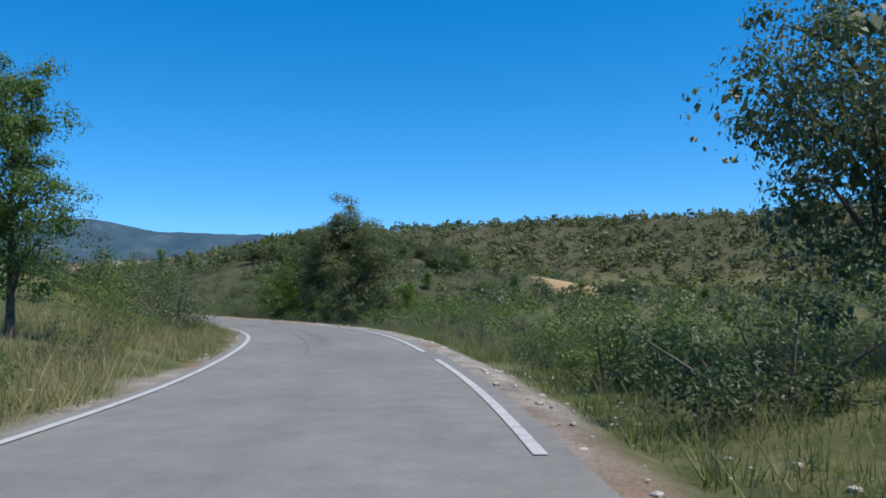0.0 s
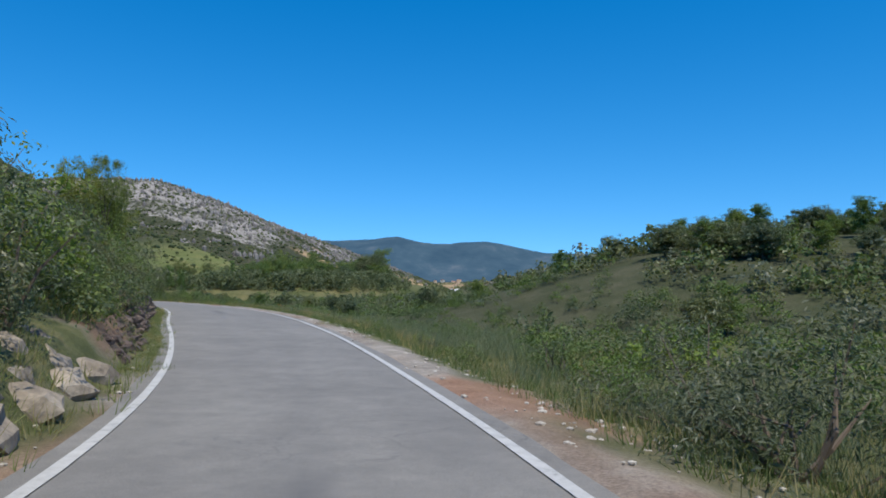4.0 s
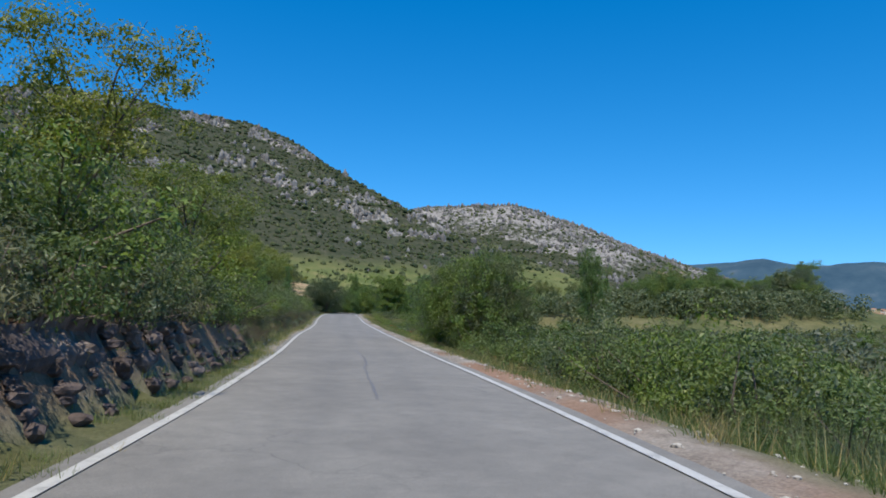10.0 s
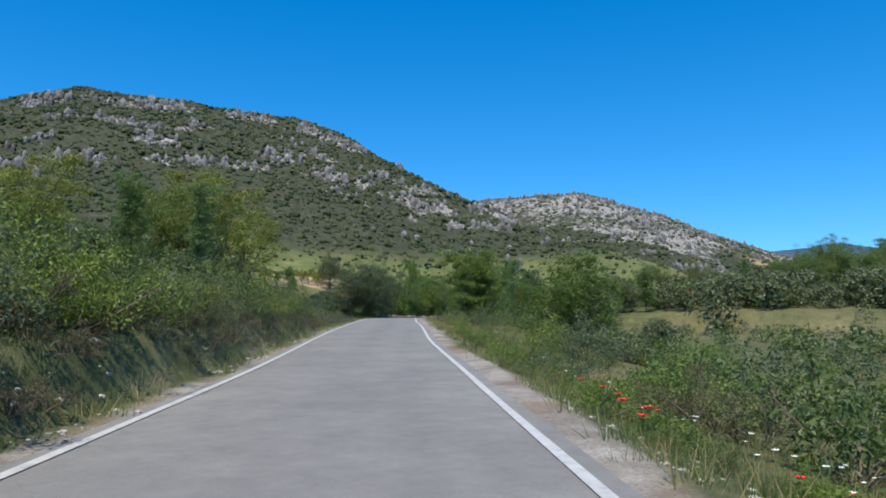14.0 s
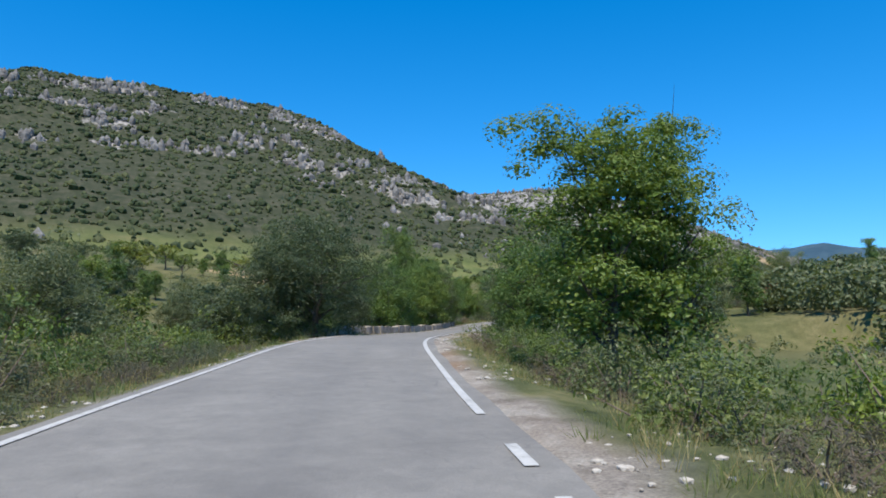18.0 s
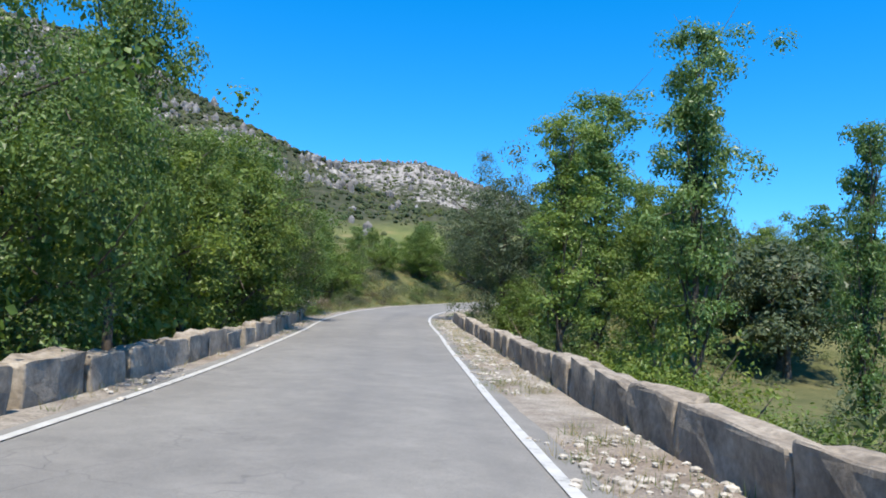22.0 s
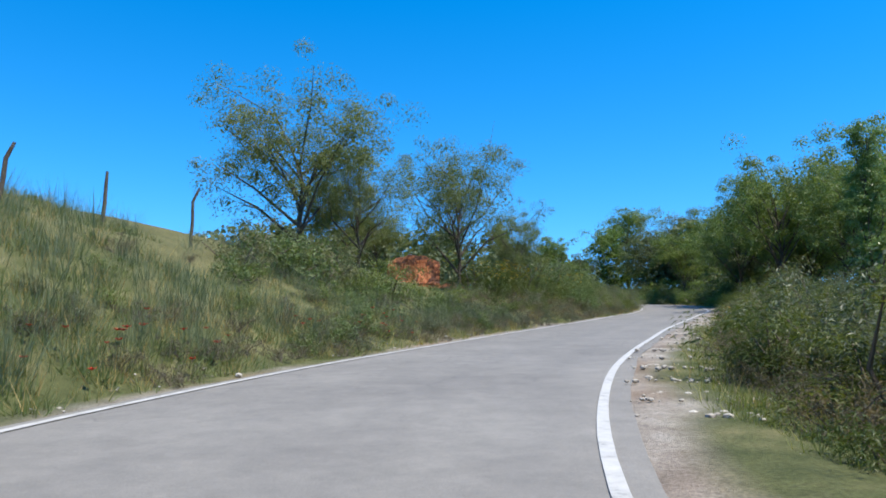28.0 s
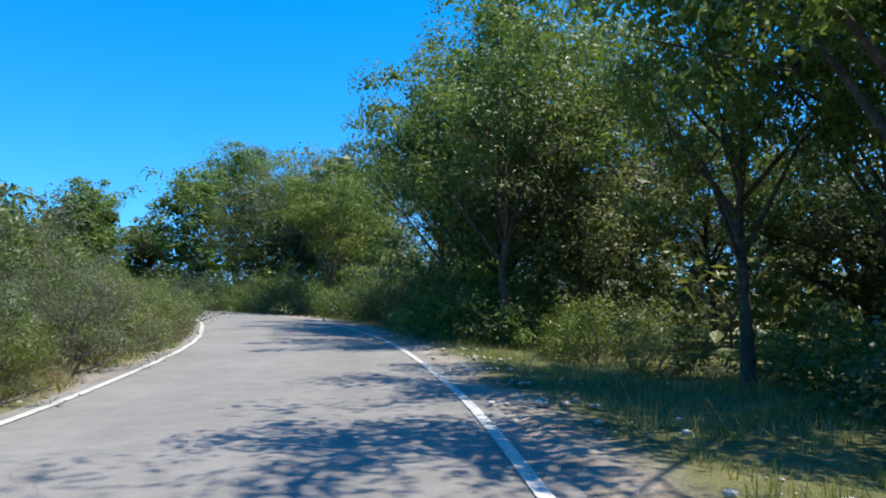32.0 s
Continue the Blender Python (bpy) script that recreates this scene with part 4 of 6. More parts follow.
BASE_H = {"oak_big": 9.5, "wood": 8, "wood_dark": 6, "orchard": 4.5, "oak": 6, "ash": 8, "poplar": 9, "almond": 4.5, "open": 6, "leafy": 4.5, "grove": 9, "feather": 7, "walnut": 6.6, "maple": 7}


def plant(kind, x, y, height, name, label, wide=1.0, variant=0, turn=None, group="", sink=0.08):
    """A tree on the ground: an Empty at its foot with a trunk and a crown."""
    k = height / BASE_H[kind]
    stem, boughs, crown = KINDS[kind][variant % len(KINDS[kind])]
    a = 57.3 * (x * 1.7 + y * 0.9) if turn is None else turn
    t = new(name)
    t.matrix_basis = pose(x, y, ground_z(x, y) - sink, 0, 0, a) @ Matrix.Diagonal((k * wide, k * wide, k, 1))
    tagged(t, label, "tree", group)
    part("trunk", stem, t)
    part("branching", boughs, t)["kind"] = "stuff"
    part("crown", crown, t)
    return t


def bush_mesh(seed, name, leaf_m, height=1.4, spread=1.2, clumps=32, per=26, leaf=0.125, droop=0.0, ratio=0.5, spiky=0.0):
    rng = np.random.default_rng(seed)
    d = rng.normal(size=(clumps, 3))
    d /= np.linalg.norm(d, axis=1)[:, None]
    d[:, 2] = np.abs(d[:, 2])
    c = d * np.array([spread, spread, height * 0.8]) * rng.uniform(0.45, 0.95, clumps)[:, None] * (1 + 0.25 * rng.normal(size=clumps))[:, None]
    c[:, 2] = np.abs(c[:, 2]) + 0.1
    rad = spread * rng.uniform(0.18, 0.34, clumps)
    lv, lf = leaves(rng, c, rad, per, leaf, droop, ratio, 0.5 + spiky)
    stems = []
    for i in range(0, clumps, 3):
        a = np.array([rng.normal() * 0.12, rng.normal() * 0.12, -0.1])
        stems.append(tube([a, (a + c[i]) / 2 + rng.normal(size=3) * 0.08, c[i]], [0.025, 0.018, 0.006], 4))
    sv, sf = joined(stems)
    return mesh_of("stem", sv, sf, TWIG), mesh_of("foliage", lv, lf, leaf_m)


def bush_kinds(level):
    """Each kind of bush; level 0: fewer, larger leaves for bushes well away from the road, 2: the finest, beside the road."""
    q, k = ((0.42, 1.38), (1.6, 0.72), (4.6, 0.42))[level]
    n = lambda v: int(v * q)
    return {
        "shrub": [bush_mesh(s, "shrub", LEAF_SHRUB, 1.4, 1.2, 32, n(26), 0.125 * k) for s in (21, 22, 23)],
        "bright": [bush_mesh(s, "bramble", LEAF_BRIGHT, 1.3, 1.3, 32, n(27), 0.13 * k) for s in (24, 25, 26)],
        "dark": [bush_mesh(s, "dark", LEAF_OAK, 1.6, 1.2, 34, n(28), 0.12 * k) for s in (27, 28)],
        "broom": [bush_mesh(s, "broom", LEAF_BROOM, 1.3, 1.1, 32, n(30), 0.18 * k, 0.0, 0.16, 0.4) for s in (29, 30)],
        "heath": [bush_mesh(s, "heath", LEAF_HEATH, 0.9, 0.9, 26, n(27), 0.12 * k, 0.0, 0.22) for s in (31, 32)],
        "yellow": [bush_mesh(s, "broom", LEAF_YELLOW, 1.3, 1.1, 30, n(26), 0.075 * k, 0.0, 0.6, 0.4) for s in (35, 36)],
        "olive": [bush_mesh(s, "olive", LEAF_OLIVE, 1.5, 1.2, 32, n(28), 0.145 * k, 0.3, 0.28) for s in (33, 34)],
    }


BUSH_LITE, BUSH, BUSH_FINE = bush_kinds(0), bush_kinds(1), bush_kinds(2)
LABELS = {
    "shrub": ("shrub", "dense green shrub growing on the roadside bank", "shrub"),
    "bright": ("bramble", "bright green leafy bramble beside the road", "bramble"),
    "dark": ("dark_shrub", "dark evergreen shrub with small leaves", "shrub"),
    "broom": ("broom_bush", "yellow-green broom bush with thin stems", "broom bush"),
    "yellow": ("flowering_broom", "broom bush covered with bright yellow flowers", "broom bush"),
    "heath": ("heath_bush", "low grey-brown dry heath bush on the bank", "heath bush"),
    "olive": ("grey_shrub", "grey-green shrub with narrow leaves", "shrub"),
}


FAR_LABELS = {
    "shrub": ("slope_shrub", "large rounded green shrub away from the road"),
    "bright": ("thorn_bush", "light green spreading thorn bush on the slope"),
    "dark": ("evergreen_shrub", "large dark evergreen shrub on the slope"),
    "broom": ("tall_broom", "tall yellow-green broom on the slope"),
    "heath": ("dry_shrub", "grey-brown dry shrub on the slope"),
    "olive": ("olive_shrub", "large grey-green shrub with narrow leaves on the slope"),
}


LOW_LABELS = {
    "shrub": ("low_shrub", "small low green shrub at the road's edge"),
    "bright": ("weed_clump", "bright green leafy weeds at the road's edge"),
    "dark": ("low_evergreen", "small dark evergreen bush at the road's edge"),
    "broom": ("broom_tuft", "small yellow-green tuft of broom at the road's edge"),
    "heath": ("heath_tuft", "small grey-brown dry tuft at the road's edge"),
    "olive": ("grey_tuft", "small grey-green narrow-leaved tuft at the road's edge"),
}


def bush(kind, x, y, size, variant=0, tall=1.0, label="", group="", sink=0.06, level=1, away=False):
    kinds = (BUSH_LITE, BUSH, BUSH_FINE)[level]
    sm, fm = kinds[kind][variant % len(kinds[kind])]
    name, lab, cat = LABELS[kind]
    if level == 0 or away:
        name, lab = FAR_LABELS[kind]
    elif size < 0.65 and kind in LOW_LABELS:
        name, lab = LOW_LABELS[kind]
    t = new(name)
    t.matrix_basis = pose(x, y, ground_z(x, y) - sink, 0, 0, 57.3 * (x * 2.3 + y)) @ Matrix.Diagonal((size, size, size * tall, 1))
    tagged(t, label or lab, cat, group or cat + "s along the road")
    part("stem", sm, t)["kind"] = "stuff"
    part("foliage", fm, t)
    return t


def by_road(s, d):
    p = road_at(s, d)
    return p[0], p[1]


# bushes by stretches: kind weights, from and to along the road, nearest and farthest beyond the edge line, spacing, size
ROWS = [
    ("left", -20, 22, 4.5, 9, 4.0, (0.6, 1.0), "heath heath olive shrub"),
    ("left", 24, 60, 2.4, 8, 1.8, (0.9, 1.5), "shrub olive dark bright"),
    ("left", 38, 62, 1.7, 4.6, 0.9, (1.2, 1.9), "shrub dark olive bright"),
    ("left", 352, 372, 2.2, 5.4, 0.6, (0.5, 0.8), "shrub olive heath shrub broom"),
    ("left", 355, 361, 4.4, 8.0, 0.5, (0.8, 1.3), "shrub olive dark shrub heath"),
    ("left", 326, 353, 1.2, 6.0, 0.9, (0.3, 0.5), "heath olive heath shrub"),
    ("left", 345, 366, 1.0, 2.4, 0.8, (0.4, 0.65), "heath heath olive shrub"),
    ("left", 58, 140, 1.7, 2.8, 0.95, (0.7, 1.1), "shrub heath olive dark shrub"),
    ("left", 58, 140, 3.8, 9, 1.6, (1.1, 1.9), "bright shrub bright dark olive"),
    ("left", 140, 205, 1.7, 2.8, 0.95, (0.8, 1.2), "heath shrub bright dark heath"),
    ("left", 140, 205, 3.4, 9, 1.7, (1.1, 1.8), "bright shrub bright dark"),
    ("left", 203, 240, 1.6, 4.0, 1.0, (0.55, 0.9), "heath olive heath shrub"),
    ("left", 203, 250, 5.5, 14, 0.9, (1.0, 1.7), "shrub bright dark shrub"),
    ("left", 262, 302, 2.8, 6.0, 1.4, (1.3, 2.0), "bright shrub dark shrub"),
    ("left", 303, 338, 1.1, 3.0, 1.2, (0.6, 0.95), "heath heath olive shrub"),
    ("left", 299, 322, 2.4, 8.0, 0.7, (0.9, 1.4), "dark shrub olive heath"),
    ("left", 252, 300, 6.0, 13.0, 1.2, (1.4, 2.2), "shrub bright dark shrub"),
    ("left", 306, 336, 4.0, 8.0, 2.2, (0.9, 1.4), "shrub olive bright dark"),
    ("left", 318, 350, 8.5, 10.5, 6.0, (0.35, 0.55), "broom olive shrub"),
    ("left", 366, 384, 1.3, 2.8, 1.1, (0.65, 0.95), "heath broom olive heath"),
    ("left", 380, 428, 0.95, 2.4, 0.75, (0.85, 1.25), "heath shrub olive shrub broom"),
    ("left", 346, 428, 0.65, 1.5, 0.55, (0.4, 0.62), "heath heath olive heath"),
    ("left", 142, 240, 0.9, 1.6, 0.9, (0.4, 0.6), "heath heath olive"),
    ("right", 342, 374, 2.0, 3.0, 0.7, (0.5, 0.8), "heath heath broom"),
    ("left", 372, 428, 3.2, 6.5, 1.0, (1.2, 1.7), "broom shrub broom olive"),
    ("right", 4, 16, 2.4, 6.0, 1.5, (0.9, 1.5), "dark shrub heath olive"),
    ("right", 12, 40, 4.0, 14, 0.5, (0.6, 1.1), "bright heath shrub olive shrub"),
    ("right", 150, 204, 5.0, 14, 0.9, (0.8, 1.4), "shrub dark bright heath"),
    ("right", 30, 70, 3.0, 8.0, 3.2, (0.7, 1.1), "shrub bright olive shrub"),
    ("right", 66, 122, 6.0, 15, 1.5, (0.7, 1.2), "shrub bright dark"),
    ("right", 120, 140, 3.4, 6.5, 2.0, (0.9, 1.4), "bright shrub bright dark"),
    ("right", 130, 147, 3.6, 6.0, 0.7, (1.1, 1.6), "dark shrub bright shrub"),
    ("right", 143, 156, 2.3, 3.2, 0.8, (0.8, 1.15), "dark shrub dark olive shrub"),
    ("right", 152, 212, 3.6, 10, 1.7, (0.7, 1.3), "shrub dark bright heath olive"),
    ("right", 210, 246, 2.0, 4.2, 0.9, (0.55, 0.9), "heath heath shrub dark"),
    ("right", 242, 258, 3.2, 6.0, 0.6, (1.0, 1.6), "shrub dark bright shrub"),
    ("right", 218, 246, 5.5, 9.0, 2.2, (1.1, 1.6), "bright shrub dark bright"),
    ("right", 260, 300, 4.2, 7.0, 1.7, (1.2, 1.8), "shrub bright dark bright"),
    ("right", 296, 338, 7.0, 15.0, 1.4, (0.5, 0.9), "heath shrub olive"),
    ("right", 338, 372, 2.6, 5.5, 1.9, (0.8, 1.2), "shrub broom dark heath"),
    ("right", 382, 404, 3.4, 8, 1.3, (0.9, 1.5), "shrub bright dark"),
    ("right", 404, 452, 2.6, 5.0, 0.8, (1.4, 2.0), "dark shrub bright shrub"),
    ("right", 404, 456, 5.2, 11.0, 0.7, (1.9, 2.7), "dark shrub bright shrub"),
    ("left", 405, 440, 5.5, 10.0, 0.9, (1.8, 2.5), "dark shrub olive shrub"),
    ("left", 62, 140, 1.4, 1.9, 0.75, (0.55, 0.9), "heath olive shrub dark"),
    ("left", 70, 142, 2.6, 5.0, 0.75, (1.3, 2.0), "shrub olive dark bright shrub"),
    ("left", 144, 200, 1.75, 2.4, 1.0, (0.8, 1.15), "shrub heath bright dark"),
    ("right", 128, 150, 3.9, 6.0, 0.9, (1.2, 1.7), "dark shrub bright shrub"),
    ("right", 150, 206, 1.5, 3.4, 0.55, (0.28, 0.5), "bright shrub bright broom"),
    ("right", 64, 128, 2.0, 4.5, 0.9, (0.25, 0.5), "bright shrub heath olive"),
    ("left", -4, 30, 1.6, 4.0, 1.0, (0.3, 0.6), "heath olive shrub bright"),
    ("right", 340, 386, 2.6, 5.5, 0.65, (1.0, 1.5), "broom heath broom olive"),
]


def on_open_slope(x, y):
    """The open, grassy part of the slope, where only low scrub grows."""
    return (x > -47) & (x < -24) & (y > 74) & (y < 99)


rr = random.Random(5)
for side, s0, s1, e0, e1, gap, (a0, a1), kinds in ROWS:
    s = s0
    kinds = kinds.split()
    while s < s1:
        e = rr.uniform(e0, e1)
        p = road_at(s, 0)
        i = int(np.clip(np.searchsorted(RS, s), 0, len(RS) - 1))
        d = RL[i] - e if side == "left" else RR[i] + e
        x, y = by_road(s, d)
        bare = e > 4.5 and on_open_slope(x, y)
        bush(rr.choice(kinds), x, y, rr.uniform(a0, a1) * (0.6 if bare else 1), rr.randrange(9), rr.uniform(0.85, 1.25), level=0 if e > 9.0 else 2 if e < 5.0 and a1 > 0.9 else 1, away=e > 4.2)
        s += gap * rr.uniform(0.6, 1.4)


for x, y, size in ((-219.6, 264.1, 0.75), (-220.3, 262.7, 0.6), (-217.7, 266.3, 0.4), (-221.4, 261.0, 0.6), (-222.6, 258.4, 0.4), (-224.0, 250.8, 0.3)):
    bush("yellow", x, y, size, int(-x), 1.1, level=2)
for x, y, size in ((-12.6, 53.0, 1.45), (-13.8, 54.6, 1.2), (-10.9, 51.6, 1.0)):
    bush("olive", x, y, size, int(-x), 1.0, level=2)

# ---- trees: kind, place, height of the top, width, variant, which ----
TREES_A = [
    ('walnut', -4.2, 42.8, 6.0, 0.95, 0, 'walnut'),
    ('leafy', -8.3, 50.2, 2.7, 1.0, 0, 'bright'),
    ('oak', 7.9, 9.7, 6.9, 0.78, 0, 'overhang'),
    ('ash', -7.7, 13.6, 5.6, 0.85, 1, 'bank'),
    ('poplar', -12.5, 35.5, 2.8, 0.7, 0, 'sapling'),
    ('almond', -48.5, 72.3, 7.7, 0.55, 0, 'almond'),
    ('almond', -48.0, 70.2, 7.3, 0.55, 1, 'almond'),
    ('almond', -50.8, 74.4, 6.2, 0.7, 2, 'almond'),
    ('ash', -53.0, 76.4, 6.0, 0.6, 2, 'bank'),
    ('ash', -58.3, 80.0, 5.2, 0.7, 3, 'bank'),
    ('almond', -63.2, 82.1, 5.4, 1.0, 0, 'almond'),
    ('almond', -71.6, 86.5, 4.9, 1.2, 1, 'almond'),
    ('almond', -75.6, 89.5, 5.1, 1.1, 2, 'almond'),
    ('almond', -80.3, 93.2, 6.0, 0.9, 0, 'almond'),
    ('almond', -91.9, 98.6, 5.9, 1.2, 0, 'almond'),
    ('almond', -96.3, 101.3, 4.0, 1.0, 1, 'almond'),
    ('almond', -101.6, 104.1, 4.7, 1.0, 2, 'almond'),
    ('poplar', -108.5, 108.4, 4.0, 0.8, 1, 'sapling'),
    ('ash', -83.7, 110.8, 3.3, 0.45, 0, 'sapling'),
]
TREES_B = [
    ('almond', -122.4, 110.9, 6.1, 1.1, 1, 'almond'),
    ('almond', -127.5, 110.2, 6.5, 1.0, 2, 'almond'),
    ('almond', -130.7, 114.8, 5.7, 0.9, 0, 'almond'),
    ('ash', -134.6, 117.9, 6.1, 0.7, 1, 'bank'),
    ('almond', -137.7, 120.6, 6.7, 1.0, 1, 'almond'),
    ('almond', -115.7, 108.6, 5.0, 1.0, 2, 'almond'),
    ('poplar', -130.1, 119.3, 5.2, 0.8, 0, 'sapling'),
    ('almond', -143.3, 122.5, 7.7, 1.0, 0, 'almond'),
    ('almond', -148.4, 125.7, 7.3, 1.0, 1, 'almond'),
    ('almond', -140.2, 120.1, 6.6, 0.8, 2, 'almond'),
    ('leafy', -143.2, 145.8, 5.1, 0.9, 1, 'valley'),
    ('ash', -163.1, 150.5, 7.0, 1.35, 0, 'verge'),
    ('ash', -163.0, 152.4, 6.9, 1.0, 3, 'verge'),
    ('oak', -188.4, 152.8, 8.6, 1.05, 0, 'bigoak'),
    ('oak', -190.6, 151.9, 7.4, 1.2, 2, 'bigoak'),
    ('maple', -177.7, 159.7, 6.0, 1.0, 0, 'ravine'),
    ('maple', -177.4, 161.8, 6.4, 1.0, 1, 'ravine'),
    ('oak', -183.0, 162.7, 5.9, 0.7, 1, 'ravine'),
    ('ash', -205.6, 168.1, 9.6, 0.6, 0, 'ravine'),
    ('leafy', -201.0, 161.5, 6.0, 0.9, 1, 'ravine'),
    ('oak', -194.8, 158.1, 5.0, 0.7, 2, 'ravine'),
]
TREES_C = [
    ('ash', -213.9, 177.0, 7.8, 1.0, 1, 'ravine'),
    ('maple', -201.9, 165.6, 7.1, 0.85, 0, 'ravine'),
    ('leafy', -208.9, 168.5, 6.2, 1.0, 0, 'ravine'),
    ('ash', -213.7, 173.6, 6.9, 1.1, 3, 'ravine'),
    ('oak', -218.3, 180.3, 8.4, 0.8, 1, 'ravine'),
    ('ash', -208.7, 173.0, 6.3, 1.1, 2, 'ravine'),
    ('maple', -212.8, 176.0, 7.6, 1.0, 0, 'yellow'),
    ('maple', -218.6, 181.6, 7.9, 1.0, 1, 'yellow'),
    ('oak', -186.0, 167.9, 7.2, 0.85, 1, 'grey'),
    ('oak', -187.3, 166.0, 5.7, 0.42, 2, 'grey'),
    ('poplar', -204.3, 181.8, 8.0, 1.1, 0, 'poplar'),
    ('poplar', -199.3, 180.9, 9.5, 0.85, 1, 'poplar'),
    ('poplar', -194.6, 178.8, 5.9, 0.7, 0, 'poplar'),
    ('oak', -215.8, 192.5, 10.0, 0.85, 0, 'bendoak'),
    ('leafy', -240.6, 210.5, 8.4, 1.0, 0, 'meadow'),
    ('ash', -242.2, 217.2, 8.6, 1.0, 1, 'meadow'),
    ('leafy', -238.8, 217.9, 7.8, 0.9, 1, 'meadow'),
    ('ash', -237.4, 199.6, 7.6, 0.8, 2, 'meadow'),
    ('leafy', -240.3, 205.2, 7.4, 1.0, 0, 'meadow'),
    ('leafy', -233.9, 194.8, 6.0, 1.0, 1, 'meadow'),
]
TREES_D = [
    ('leafy', -213.4, 191.5, 3.4, 0.9, 0, 'ravine'),
    ('poplar', -206.6, 187.4, 10.3, 1.25, 1, 'poplar'),
    ('poplar', -205.9, 189.8, 7.1, 0.9, 0, 'poplar'),
    ('ash', -203.6, 186.6, 6.3, 0.9, 1, 'ravine'),
    ('poplar', -213.8, 196.1, 9.0, 1.1, 0, 'poplar'),
    ('maple', -219.7, 182.8, 7.4, 0.9, 0, 'yellow'),
    ('ash', -235.0, 193.8, 6.8, 0.9, 3, 'ravine'),
    ('ash', -239.3, 197.8, 8.0, 0.8, 0, 'ravine'),
    ('maple', -224.2, 186.1, 7.6, 0.9, 1, 'yellow'),
    ('leafy', -248.1, 210.1, 9.2, 0.8, 0, 'meadow'),
    ('leafy', -243.2, 210.8, 8.2, 0.9, 1, 'meadow'),
    ('oak', -239.9, 217.1, 11.8, 0.75, 1, 'bendtree'),
    ('oak', -239.1, 219.1, 11.0, 0.6, 2, 'bendtree'),
    ('open', -246.4, 219.9, 10.6, 0.8, 1, 'bendtree'),
    ('oak', -257.0, 225.2, 11.1, 0.7, 2, 'bendtree'),
    ('ash', -241.1, 210.3, 9.3, 0.9, 0, 'bendtree'),
    ('almond', -244.2, 234.9, 11.4, 1.0, 0, 'crest'),
    ('almond', -242.4, 235.7, 11.3, 0.8, 1, 'crest'),
    ('oak', -95.8, 112.9, 3.9, 0.62, 0, 'greyhedge'),
    ('oak', -94.4, 112.7, 3.7, 0.6, 1, 'greyhedge'),
]
TREES_E = [
    ('leafy', -92.3, 111.5, 3.4, 0.7, 0, 'hedge'),
    ('leafy', -93.2, 111.9, 3.2, 0.75, 1, 'hedge'),
    ('oak', -91.2, 111.4, 3.7, 0.66, 2, 'hedge'),
    ('oak', -90.2, 111.0, 3.8, 0.6, 0, 'hedge'),
    ('leafy', -89.5, 111.0, 3.5, 0.7, 1, 'hedge'),
    ('oak', -88.8, 111.1, 3.5, 0.6, 1, 'hedge'),
    ('grove', -199.1, 278.4, 15.1, 0.95, 0, 'grove'),
    ('grove', -196.3, 284.2, 16.5, 0.85, 1, 'grove'),
    ('grove', -195.0, 279.6, 17.4, 0.9, 2, 'grove'),
    ('grove', -202.9, 266.3, 16.3, 0.9, 1, 'grove'),
    ('grove', -197.6, 267.2, 17.6, 0.85, 2, 'grove'),
    ('grove', -196.7, 263.1, 16.7, 0.85, 0, 'grove'),
    ('grove', -200.1, 259.6, 14.9, 0.8, 1, 'grove'),
    ('grove', -203.6, 257.3, 13.5, 0.85, 1, 'grove'),
    ('grove', -204.4, 256.1, 13.1, 0.85, 2, 'grove'),
    ('wood_dark', -207.6, 317.4, 15.8, 0.9, 0, 'farbend'),
    ('wood', -202.1, 323.5, 15.6, 1.0, 1, 'farbend'),
    ('wood_dark', -197.9, 327.9, 15.8, 0.9, 1, 'farbend'),
    ('wood_dark', -203.9, 329.3, 17.2, 0.9, 0, 'farbend'),
    ('poplar', -208.2, 250.4, 13.0, 1.0, 0, 'poplar'),
]
TREES_F = [
    ('grove', -200.4, 270.3, 14.0, 0.85, 2, 'grove'),
    ('grove', -199.2, 268.4, 13.4, 0.8, 0, 'grove'),
    ('ash', -196.0, 282.2, 17.3, 1.1, 2, 'grove'),
    ('ash', -191.1, 324.9, 21.8, 1.2, 0, 'farbend'),
    ('oak', -186.2, 314.2, 20.5, 0.9, 1, 'farbend'),
    ('oak', -191.2, 313.1, 18.7, 1.0, 2, 'farbend'),
    ('oak', -226.0, 214.4, 8.8, 0.75, 1, 'inside'),
    ('oak', -223.9, 217.0, 8.8, 0.7, 2, 'inside'),
    ('oak', -259.3, 176.6, 15.6, 1.0, 0, 'fieldoak'),
    ('feather', -234.0, 249.6, 14.3, 0.92, 0, 'crestopen'),
    ('feather', -222.8, 259.7, 10.8, 0.6, 0, 'crestopen'),
    ('feather', -226.4, 256.8, 13.6, 0.8, 1, 'crestopen'),
    ('feather', -232.6, 255.0, 11.0, 0.9, 1, 'crestopen'),
    ('feather', -231.6, 252.0, 12.0, 0.8, 1, 'crestopen'),
    ('feather', -230.6, 258.2, 10.2, 0.9, 0, 'crestopen'),
]
